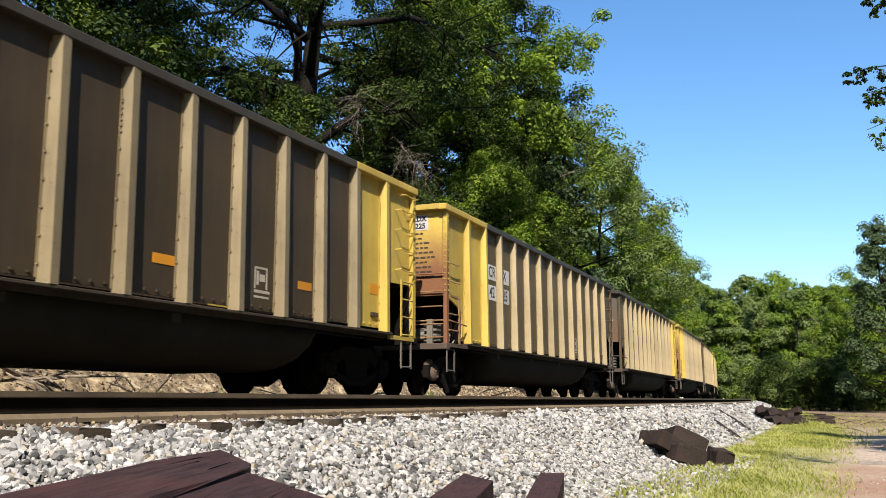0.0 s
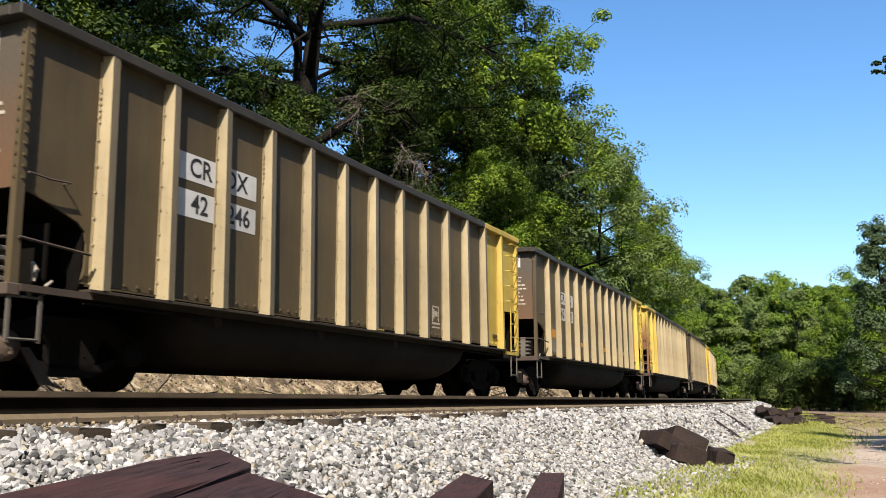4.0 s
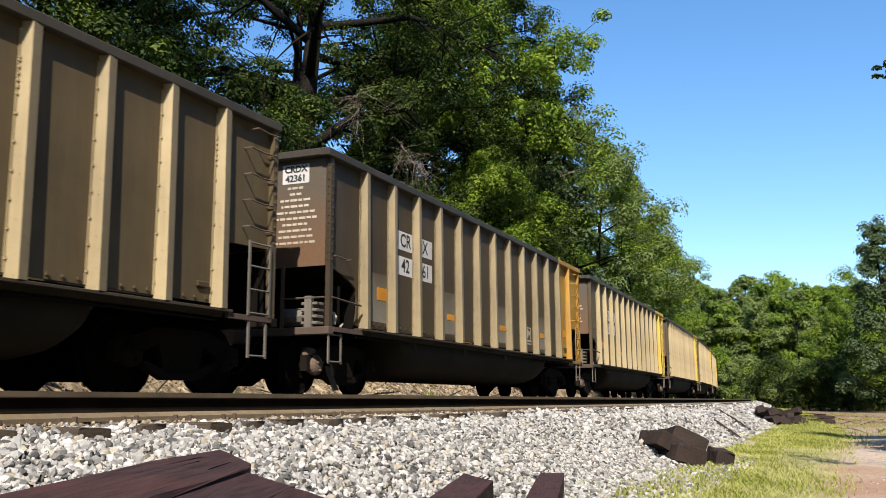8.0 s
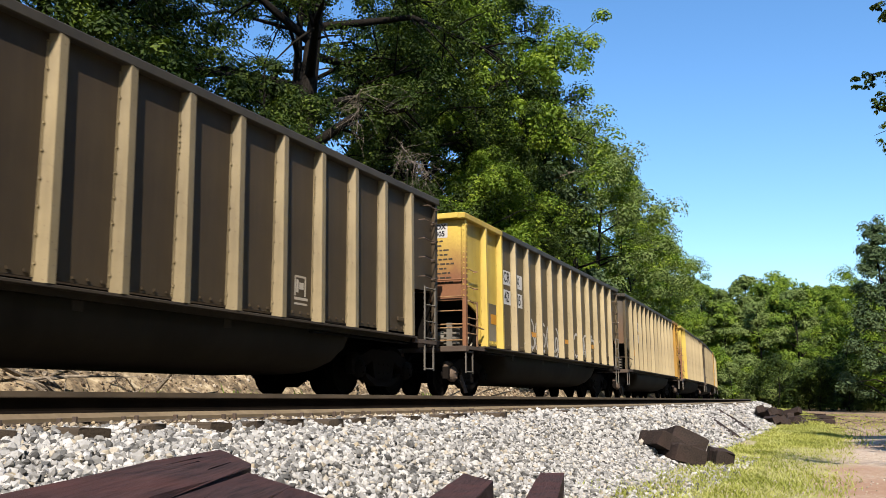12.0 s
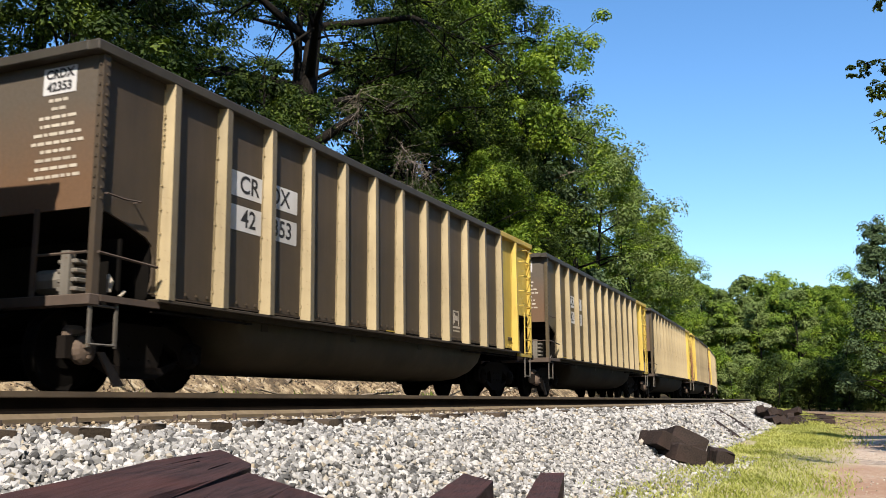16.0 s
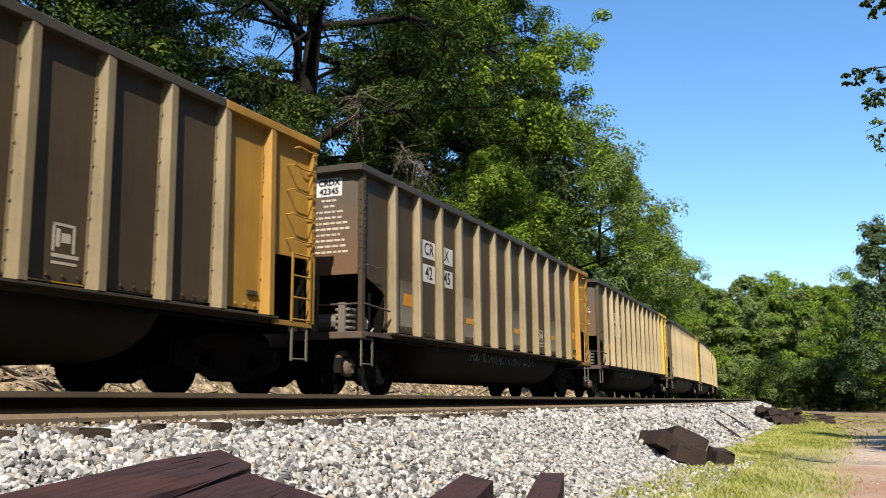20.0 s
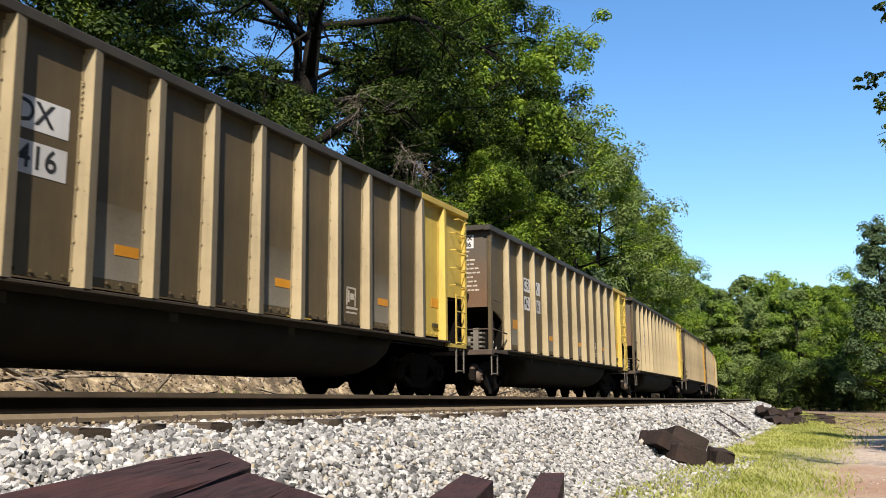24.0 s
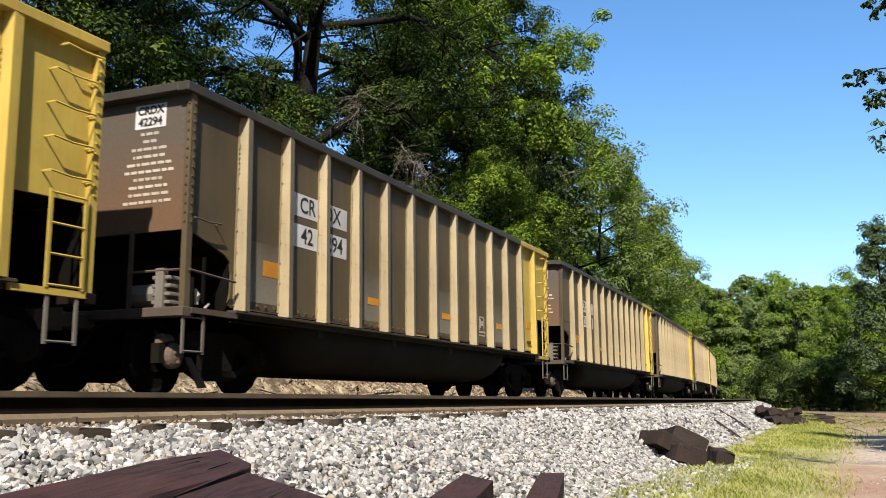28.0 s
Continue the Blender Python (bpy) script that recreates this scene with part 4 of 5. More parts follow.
# ---------- trees ----------
def leaf_cloud(centres, count, spread, size, seed, flat=0.9):
    """Small folded leaves scattered in clumps: verts (n, 3) and triangle faces."""
    g = np.random.default_rng(seed)
    c = np.asarray(centres, float)
    idx = g.integers(0, len(c), count)
    v = g.normal(size=(count, 3))
    v /= np.linalg.norm(v, axis=1, keepdims=True)
    v[:, 2] = np.where(v[:, 2] < -0.35, -v[:, 2], v[:, 2])
    rad = g.random(count) ** 0.33
    own = g.uniform(0.6, 1.25, len(c))[idx] * spread
    p = c[idx] + v * (rad * own)[:, None] * np.array([1.0, 1.0, flat])
    n = v + g.normal(size=(count, 3)) * 0.25
    n[:, 2] += 0.35
    n /= np.linalg.norm(n, axis=1, keepdims=True)
    d = g.normal(size=(count, 3))
    d[:, 2] -= 0.8
    d -= n * (d * n).sum(1, keepdims=True)
    d /= np.linalg.norm(d, axis=1, keepdims=True) + 1e-9
    w = np.cross(d, n)
    w /= np.linalg.norm(w, axis=1, keepdims=True) + 1e-9
    up = np.cross(w, d)
    s = size * g.uniform(0.65, 1.35, count)[:, None]
    a, b = p - d * s * 0.5, p + d * s * 0.5
    l, r = p + w * s * 0.34 + up * s * 0.10 - d * s * 0.08, p - w * s * 0.34 + up * s * 0.10 - d * s * 0.08
    verts = np.stack([a, l, b, r], 1).reshape(-1, 3)
    base = np.arange(count)[:, None] * 4
    faces = np.concatenate([base + np.array([[0, 1, 2]]), base + np.array([[0, 2, 3]])], 1).reshape(-1, 3)
    return verts, faces


def tree_parts(name, seed, height, crown_low, reach, leaves, size, leaf, trunk_r=0.25, clump=0.9, lean=0.0, limbs=18, slim=False, clumps=150):
    """Meshes of one kind of tree: a tapered trunk with limbs and twigs, and a crown of leaf clumps."""
    rnd = random.Random(seed)
    bm = bmesh.new()
    top = Vector((lean, rnd.uniform(-0.4, 0.4), height * 0.93))
    spine = [Vector((top.x * f ** 1.5 + 0.25 * math.sin(f * 5 + seed), top.y * f + 0.2 * math.cos(f * 4 + seed), top.z * f)) for f in [i / 9 for i in range(10)]]
    spine[0] = Vector((0, 0, -0.3))
    tube(bm, spine, [trunk_r * (1.25 if i == 0 else 1) * (1 - 0.88 * i / 9) for i in range(10)], 9)
    tips = []
    for k in range(limbs):
        f = crown_low + (0.97 - crown_low) * (k + rnd.random() * 0.7) / limbs
        i = min(8, int(f * 9))
        base = spine[i].lerp(spine[i + 1], f * 9 - i)
        ang = k * 2.4 + rnd.uniform(-0.5, 0.5)
        rel = (f - crown_low) / (1 - crown_low)
        span = reach * ((1 - rel) * 0.9 + 0.10 if slim else (0.62 + 0.38 * math.sin(math.pi * min(1, rel * 1.15))) * (1.0 if rel < 0.6 else 1 - (rel - 0.6) * 1.5)) * rnd.uniform(0.75, 1.12)
        rise = rnd.uniform(-0.05, 0.45)
        end = base + Vector((math.cos(ang) * span, math.sin(ang) * span, span * rise))
        midp = base.lerp(end, 0.5) + Vector((rnd.uniform(-0.3, 0.3), rnd.uniform(-0.3, 0.3), span * 0.12))
        r0 = trunk_r * (0.42 - 0.28 * rel)
        tube(bm, [base, base.lerp(midp, 0.5), midp, midp.lerp(end, 0.5), end], [r0, r0 * 0.8, r0 * 0.6, r0 * 0.4, r0 * 0.15], 6)
        here = max(4, round(clumps / limbs))
        for j in range(here):
            q = rnd.uniform(0.25, 1.0) ** 0.8
            o = base.lerp(midp, q * 2) if q < 0.5 else midp.lerp(end, q * 2 - 1)
            a2 = ang + rnd.uniform(-1.5, 1.5)
            ln = span * rnd.uniform(0.16, 0.42) * (1.2 - 0.4 * q)
            e2 = o + Vector((math.cos(a2) * ln, math.sin(a2) * ln, ln * rnd.uniform(-1.1, 1.0)))
            tube(bm, [o, o.lerp(e2, 0.5) + Vector((0, 0, 0.06 * ln)), e2], [r0 * 0.30, r0 * 0.2, r0 * 0.06], 4, False)
            tips.append(e2)
        tips.append(end)
    for k in range(9):
        tips.append(spine[-1].lerp(spine[-3], rnd.random()) + Vector((rnd.uniform(-1, 1), rnd.uniform(-1, 1), rnd.uniform(-0.3, 0.4))) * clump * 1.1)
    wood = bpy.data.meshes.new(name + "_trunk")
    bm.to_mesh(wood)
    bm.free()
    wood.materials.append(BARK)
    wood.polygons.foreach_set("use_smooth", [True] * len(wood.polygons))
    v, f = leaf_cloud([tuple(t) for t in tips], leaves, clump, size, seed)
    return wood, mesh_from_arrays(name + "_crown", v, f, leaf)


def plant_tree(kind, s, lat, turn, scale, label, group, name="tree", squash=1.0):
    t = thing(name, curve_pose(s, lat, bed_height(lat) - 0.05, rz=turn), label, "tree", group)
    t.scale = (scale * squash, scale * squash, scale)
    wood, crown = kind
    for nm, me in (("trunk", wood), ("crown", crown)):
        o = new(nm, me)
        o.parent = t
    return t


OAK = tree_parts("oak", 11, 22, 0.16, 6.4, 66000, 0.135, LEAF_DARK, 0.36, 0.72, limbs=26, clumps=420)
OAK_OPEN = tree_parts("oak_open", 17, 23, 0.27, 7.3, 62000, 0.11, LEAF_DARK, 0.62, 0.66, lean=1.6, limbs=22, clumps=230)
OAK_B = tree_parts("oak_b", 23, 22, 0.14, 6.0, 80000, 0.145, LEAF, 0.32, 0.66, limbs=30, clumps=440)
MAPLE = tree_parts("maple", 37, 15, 0.08, 4.4, 30000, 0.16, LEAF, 0.22, 0.82, limbs=20, clumps=140)
LOCUST = tree_parts("locust", 41, 15, 0.08, 4.2, 30000, 0.145, LEAF_PALE, 0.20, 0.80, limbs=20, clumps=140)
CEDAR = tree_parts("cedar", 53, 12, 0.05, 2.8, 18000, 0.17, NEEDLE, 0.18, 0.55, limbs=34, slim=True, clumps=140)
SHRUB = tree_parts("shrub", 67, 4.2, 0.03, 2.2, 5600, 0.18, LEAF, 0.07, 0.65, limbs=8, clumps=32)
SHRUB_B = tree_parts("shrub_b", 71, 3.6, 0.03, 2.0, 5600, 0.17, LEAF_PALE, 0.06, 0.60, limbs=8, clumps=32)
FAR_MAPLE = tree_parts("far_maple", 83, 15, 0.04, 4.6, 10500, 0.33, LEAF_FAR, 0.22, 1.00, limbs=12, clumps=72)
FAR_OAK = tree_parts("far_oak", 89, 18, 0.05, 5.2, 11000, 0.34, LEAF, 0.26, 1.10, limbs=12, clumps=72)
FAR_LOCUST = tree_parts("far_locust", 97, 15, 0.04, 4.2, 10500, 0.30, LEAF_PALE, 0.2, 0.95, limbs=12, clumps=72)

# crown copies with darkened leaves, planted where the wood lies in shade
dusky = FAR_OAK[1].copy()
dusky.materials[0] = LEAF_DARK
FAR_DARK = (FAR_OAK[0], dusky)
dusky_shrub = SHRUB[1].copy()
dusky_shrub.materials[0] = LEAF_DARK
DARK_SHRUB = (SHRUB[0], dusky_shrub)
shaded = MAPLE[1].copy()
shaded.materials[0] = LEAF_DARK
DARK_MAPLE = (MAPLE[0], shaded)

WOODS = "trees behind the train"
# kind, place along and across the curve, turn, scale
for kind, s, lat, turn, scale, text in (
        (OAK_OPEN, 28.0, 18.0, 0, 0.98, "tall oak with shade-darkened leaves and heavy limbs"), (OAK_OPEN, 13.0, 18.5, 140, 1.0, "tall leafy oak on the bank"),
        (OAK, 20.5, 23.0, 50, 1.0, "tall oak deep in the shaded wood"), (OAK, 12.0, 24.0, 150, 1.0, "tall oak deep in the shaded wood"), (OAK_B, 43.5, 17.4, 200, 1.15, "tall oak with a sunlit crown"), (OAK, 48.0, 18.6, 30, 1.12, "tall oak deep in the shaded wood"), (OAK, 33.0, 21.0, 90, 1.05, "tall oak deep in the shaded wood"),
        (FAR_OAK, 50.0, 22.0, 150, 1.2, "tall oak deep in the shaded wood"), (CEDAR, 50.0, 14.4, 40, 1.50, "feathery blue-green cedar by the track"),
        (LOCUST, 57.0, 14.5, 10, 1.27, "grey-green leafy locust tree"), (MAPLE, 64.0, 14.0, 80, 1.19, "bright green leafy maple tree"),
        (LOCUST, 71.0, 13.8, 160, 1.13, "grey-green leafy locust tree"), (MAPLE, 77.0, 14.0, 220, 1.04, "bright green leafy maple tree"),
        (CEDAR, 83.0, 13.2, 0, 1.30, "feathery blue-green cedar by the track"), (MAPLE, 90.0, 13.5, 280, 1.10, "bright green leafy maple tree"),
        (LOCUST, 98.0, 13.5, 330, 1.08, "grey-green leafy locust tree"), (MAPLE, 107.0, 13.6, 30, 1.05, "bright green leafy maple tree"),
        (FAR_LOCUST, 117.0, 14.0, 130, 1.05, "grey-green leafy locust tree"), (FAR_MAPLE, 128.0, 14.0, 50, 1.0, "bright green leafy maple tree"),
        (FAR_MAPLE, 140.0, 14.0, 150, 1.0, "bright green leafy maple tree"), (FAR_OAK, 66.0, 21.0, 50, 0.95, "dark leafy oak deep in the wood"),
        (FAR_OAK, 80.0, 21.0, 150, 0.9, "dark leafy oak deep in the wood"), (FAR_OAK, 96.0, 21.0, 250, 0.9, "dark leafy oak deep in the wood"),
        (MAPLE, 36.5, 13.9, 300, 0.68, "low leafy maple at the wood's edge"), (OAK, 36.0, 17.0, 10, 0.80, "young oak with shade-darkened leaves at the wood's edge"), (OAK, 42.5, 15.5, 190, 0.60, "young oak with shade-darkened leaves at the wood's edge"), (DARK_MAPLE, 31.5, 14.8, 60, 0.50, "low leafy maple at the wood's edge"),
        (DARK_MAPLE, 21.0, 15.0, 10, 0.58, "low maple with shade-darkened leaves at the wood's edge"), (DARK_MAPLE, 13.5, 14.8, 200, 0.58, "low leafy maple at the wood's edge"),
        (OAK, 24.0, 25.0, 70, 1.0, "tall oak deep in the shaded wood"), (OAK, 44.0, 19.0, 10, 1.0, "tall oak deep in the shaded wood"), (FAR_OAK, 8.0, 26.0, 30, 1.2, "tall leafy oak deep in the wood")):
    plant_tree(kind, s, lat, turn, scale, text, WOODS)

# the wood goes on unseen beside and behind the camera: trees added to shade it
for kind, s, lat, turn, scale, text in ((OAK_B, 2, 17.5, 40, 0.95, "tall leafy oak on the bank"), (FAR_OAK, -7, 16.5, 140, 1.1, "unseen dark leafy oak on the bank, shading the wood"), (FAR_OAK, -17, 17.0, 10, 1.15, "unseen dark leafy oak on the bank, shading the wood"),
                                        (FAR_OAK, -28, 17.0, 80, 1.15, "unseen dark leafy oak on the bank, shading the wood"), (FAR_MAPLE, -1, 24, 80, 1.3, "unseen leafy maple deep in the wood")):
    plant_tree(kind, s, lat, turn, scale, text, WOODS)
# unseen trees round the camera, added to block sky light
for k in range(17):
    ang = radians(-172 + 8.0 * k)
    kind, text = ((FAR_MAPLE, "unseen leafy maple on the camera's side, blocking sky light"), (FAR_OAK, "unseen dark leafy oak on the camera's side, blocking sky light"), (FAR_LOCUST, "unseen grey-green locust on the camera's side, blocking sky light"))[k % 3]
    r = 30 if k < 5 else 16
    plant_tree(kind, r * math.cos(ang), r * math.sin(ang) - r * r * math.cos(ang) ** 2 / 2 / CURVE_Y, 40 * k, 1.05 if k < 5 else 1.3, text, "trees on the near side")

# unseen row right of the view, added to cut sky light on the cars
for k in range(8):
    kind, text = ((FAR_OAK, "unseen dark leafy oak beyond the path, blocking sky light"), (FAR_MAPLE, "unseen leafy maple beyond the path, blocking sky light"))[k % 2]
    x = 13 + 7.5 * k
    plant_tree(kind, x, -13.5 - x * x / 2 / CURVE_Y, 70 * k, 1.2 if k % 2 == 0 else 1.4, text, "trees on the near side")

rnd = random.Random(19)
for s in range(8, 124, 5):
    plant_tree(rnd.choice((SHRUB, SHRUB_B)), s + rnd.uniform(-2, 2), rnd.uniform(14.2, 16.8), rnd.uniform(0, 360), rnd.uniform(0.8, 1.2), "leafy shrub at the foot of the wood", "shrubs along the wood", "shrub")

# undergrowth where the path runs into the wood
for k in range(30):
    plant_tree(rnd.choice((DARK_SHRUB, DARK_SHRUB, SHRUB_B)), 94 + 10 * (k % 2) + rnd.uniform(-3, 3), 1.4 - k * 0.55 + rnd.uniform(-0.4, 0.4), rnd.uniform(0, 360), rnd.uniform(0.7, 1.25), "leafy shrub where the path meets the wood", "shrubs at the path's end", "shrub")

FAR = "far wood across the bend"
far_kinds = ((FAR_MAPLE, "leafy maple in the far wood"), (FAR_OAK, "leafy oak in the far wood"), (FAR_LOCUST, "grey-green locust in the far wood"))
for row, (x0, h, y0, y1) in enumerate(((126, 0.95, -22, 17), (136, 1.10, -20, 24), (146, 1.26, -18, 30))):
    y = y0
    while y < y1:
        kind, text = rnd.choice(far_kinds) if y > -1 or rnd.random() < 0.35 else (FAR_DARK, "leafy oak with shade-darkened crown in the far wood")
        k = h * (0.86 if kind in (FAR_OAK, FAR_DARK) else 1.0) * rnd.uniform(0.88, 1.1)
        x = x0 + rnd.uniform(-4, 4)
        plant_tree(kind, x, y - x * x / 2 / CURVE_Y, rnd.uniform(0, 360), k, text, FAR)
        y += rnd.uniform(3.8, 4.8)
for k in range(24):
    x = 134 + 12 * (k % 2) + rnd.uniform(-3, 3)
    plant_tree(SHRUB, x, -24 + k * 2.2 - x * x / 2 / CURVE_Y, rnd.uniform(0, 360), rnd.uniform(1.9, 2.6), "tall leafy shrub under the far trees", "shrubs below the far wood", "shrub")
for k in range(34):
    x = 114 + rnd.uniform(-6, 6)
    plant_tree(rnd.choice((SHRUB, SHRUB_B)), x, -24 + k * 1.35 - x * x / 2 / CURVE_Y, rnd.uniform(0, 360), rnd.uniform(0.9, 1.6), "leafy shrub below the far wood", "shrubs below the far wood", "shrub")
for kind, x, y, turn, scale, text in ((FAR_MAPLE, 139, 13.0, 30, 1.25, "leafy maple in the far wood"), (FAR_LOCUST, 130, 9.0, 70, 1.12, "grey-green locust in the far wood"), (FAR_MAPLE, 134, 5.0, 110, 1.15, "leafy maple in the far wood"), (FAR_MAPLE, 140, 21.0, 60, 1.15, "leafy maple in the far wood"), (FAR_LOCUST, 132, 18.8, 10, 1.0, "grey-green locust in the far wood"), (FAR_MAPLE, 146, 17.0, 200, 1.2, "leafy maple in the far wood"), (CEDAR, 80, -0.9, 40, 1.36, "feathery blue-green cedar beside the path"), (MAPLE, 90, -2.5, 90, 1.1, "leafy maple beside the gravel path"),
                                      (LOCUST, 98, -3.5, 20, 0.9, "grey-green locust beside the gravel path"), (MAPLE, 100, 2.5, 10, 0.82, "leafy maple beyond the gravel path"),
                                      (MAPLE, 17.0, -4.8, 200, 0.70, "leafy maple that shades the gravel path"), (LOCUST, 60, -9.0, 20, 0.9, "grey-green locust beside the gravel path")):
    plant_tree(kind, x, y - x * x / 2 / CURVE_Y, turn, scale, text, "trees beside the path")


# ---------- ballast stones ----------
def stones(name, count, s_of, lat_of, size, seed):
    """Angular broken stones, strewn over the bed."""
    g = np.random.default_rng(seed)
    bm = bmesh.new()
    bmesh.ops.create_icosphere(bm, subdivisions=1, radius=1.0)
    base = np.array([tuple(v.co) for v in bm.verts])
    tri = np.array([[v.index for v in f.verts] for f in bm.faces])
    bm.free()
    s, lat = s_of(g, count), lat_of(g, count)
    lats, zs = np.array([p[0] for p in PROFILE]), np.array([p[1] for p in PROFILE])
    z = np.interp(lat, lats, zs) if lat.max() < 11 else np.array([rough_height(a, b) for a, b in zip(s, lat)])
    r, ph = CURVE_Y - lat, s / R_TRAIN
    p = np.stack([r * np.sin(ph), CURVE_Y - r * np.cos(ph), z], 1)
    sc = size(s) * g.uniform(0.55, 1.35, count)
    p[:, 2] += sc * g.uniform(-0.5, 0.8, count)
    q = g.normal(size=(count, 4))
    q /= np.linalg.norm(q, axis=1, keepdims=True)
    w, x, y, zz = q.T
    rot = np.stack([1 - 2 * (y * y + zz * zz), 2 * (x * y - zz * w), 2 * (x * zz + y * w), 2 * (x * y + zz * w), 1 - 2 * (x * x + zz * zz), 2 * (y * zz - x * w),
                    2 * (x * zz - y * w), 2 * (y * zz + x * w), 1 - 2 * (x * x + y * y)], 1).reshape(-1, 3, 3)
    shape = base[None] * (1 + g.uniform(-0.45, 0.25, (count, len(base), 1))) * (sc[:, None] * g.uniform(0.62, 1.25, (count, 3)))[:, None, :]
    v = np.einsum("nij,nkj->nki", rot, shape) + p[:, None, :]
    f = tri[None] + (np.arange(count) * len(base))[:, None, None]
    ob = new(name, mesh_from_arrays(name, v.reshape(-1, 3), f.reshape(-1, 3), BALLAST_STONE))
    return tagged(ob, "pale broken limestone ballast on the slope of the bed", "ballast", kind="stuff")


stones("ballast_stones", 36000, lambda g, n: 2.0 + 11.0 * g.random(n) ** 1.15, lambda g, n: g.uniform(2.35, 4.26, n), lambda s: 0.0245 + 0 * s, 5)
stones("ballast_stones", 4000, lambda g, n: g.uniform(-9, 2.2, n), lambda g, n: g.uniform(2.35, 4.4, n), lambda s: 0.034 + 0 * s, 9)
stones("ballast_stones", 4200, lambda g, n: 2.2 + 14 * g.random(n), lambda g, n: g.uniform(4.2, 4.54, n), lambda s: 0.017 + 0 * s, 10).data.materials[0] = TAN_STONE
stones("ballast_stones", 13000, lambda g, n: 12 + 22 * g.random(n) ** 1.3, lambda g, n: g.uniform(2.4, 4.3, n), lambda s: 0.030 + 0.0005 * s, 6)
stones("ballast_stones", 5000, lambda g, n: 34 + 70 * g.random(n) ** 1.4, lambda g, n: g.uniform(2.5, 4.1, n), lambda s: 0.044 + 0.0004 * s, 7)
stones("ballast_stones", 1800, lambda g, n: g.uniform(3, 16, n), lambda g, n: g.uniform(1.6, 2.6, n), lambda s: 0.027 + 0 * s, 8)


# ---------- discarded ties ----------
def loose_tie(m, length, label, seed, wide=0.23, high=0.18, group="discarded ties beside the track"):
    bm = bmesh.new()
    tie_mesh(bm, length, wide, high, seed, 0.02)
    ob = part("discarded_tie", bm, DUMPED_TIE, m=m)
    return tagged(ob, label, "railroad tie", group)


STACK_TOP = -0.157


def stack_tie(x, y, length, wide, seed, z=STACK_TOP, skew=0.0, turn=24.3):
    """A tie whose far end stands at (x, y): its far edge and its skewed end are given."""
    bm = bmesh.new()
    tie_mesh(bm, length, wide, 0.17, seed, 0.006, 0.03)
    for v in bm.verts:
        v.co.x += (v.co.y / wide - 0.5) * skew
    bmesh.ops.translate(bm, verts=bm.verts[:], vec=(-length / 2, -wide / 2, -0.17))
    ob = part("discarded_tie", bm, OLD_TIE, m=pose(x, y, z, 0, 0, turn))
    # long splinters that stand up from the split top
    rnd = random.Random(seed * 7)
    for k in range(4):
        b2 = bmesh.new()
        x0, y0, ln = rnd.uniform(-1.2, -0.7) * 0.8, -wide * rnd.uniform(0.15, 0.85), rnd.uniform(0.25, 0.7)
        prism(b2, [(x0, -0.004), (x0 + ln, -0.004), (x0 + ln * 0.7, 0.0018), (x0 + ln * 0.2, 0.0012)], 1, y0, y0 + rnd.uniform(0.004, 0.010))
        part("splinter", b2, OLD_TIE, ob)
    for k in range(9 if seed == 2 else 0):
        b2 = bmesh.new()
        y0, z0, ln = -wide * rnd.uniform(0.05, 0.9), -rnd.uniform(0.0, 0.05), rnd.uniform(0.03, 0.085)
        xe = y0 / wide * skew - 0.03
        prism(b2, [(xe - 0.06, z0 - 0.012), (xe + ln, z0 + rnd.uniform(-0.004, 0.016)), (xe - 0.06, z0 + 0.003)], 1, y0, y0 + rnd.uniform(0.005, 0.012))
        part("splinter", b2, OLD_TIE, ob)
    return tagged(ob, "dark creosoted old tie on a stack, cracked and reddish", "railroad tie", "stacked old ties in front")


# two ties that lie on the toe of the slope
stack_tie(7.94, 2.76, 2.6, 0.21, 4, z=-0.67, skew=-0.08, turn=16.5)
stack_tie(6.96, 3.06, 2.6, 0.29, 5, z=-0.62, skew=0.62, turn=17)
stack_tie(2.03, 1.60, 2.3, 0.225, 1, skew=0.66)
stack_tie(1.47, 1.09, 2.3, 0.125, 2, z=STACK_TOP - 0.006, skew=0.25)
stack_tie(1.29, 0.88, 2.3, 0.110, 3, z=STACK_TOP - 0.010, skew=0.2)


# lower courses that carry the stack
for k, (x, y, z) in enumerate(((2.0, 1.5, -0.335), (1.5, 1.05, -0.335), (2.1, 1.55, -0.51), (1.45, 1.0, -0.51), (2.0, 1.5, -0.685), (1.5, 1.05, -0.685), (2.1, 1.5, -0.86), (1.5, 1.0, -0.86))):
    stack_tie(x - 0.25, y - 0.25, 2.3, 0.30, 20 + k, z=z)

# pieces thrown on the slope: place of the middle, turns, length
for k, (x, y, z, rx, ry, rz, ln, wide, high) in enumerate((
        (6.6, 2.45, -0.98, 8, 0, 100, 2.2, 0.24, 0.17),
        (13.55, 2.92, -0.74, 26, 2, 40, 0.62, 0.42, 0.22), (13.95, 2.74, -0.74, 24, 6, 28, 0.98, 0.50, 0.24), (13.6, 2.70, -0.90, 14, 0, 40, 0.8, 0.46, 0.24),
        (14.2, 2.20, -1.00, 8, -6, 25, 0.5, 0.26, 0.26))):
    loose_tie(pose(x, y, z, rx, ry, rz), ln, "dark creosoted tie dumped on the ballast slope", 40 + k, wide, high)
for x, y in ((22.8, 3.45), (26.8, 3.72)):
    loose_tie(pose(x, y, bed_height(y - x * x / 2 / CURVE_Y) - 0.135, 0, -13, 30), 2.1, "dark tie half sunk in the ballast slope", int(x * 3), 0.12, 0.2)
rnd = random.Random(77)
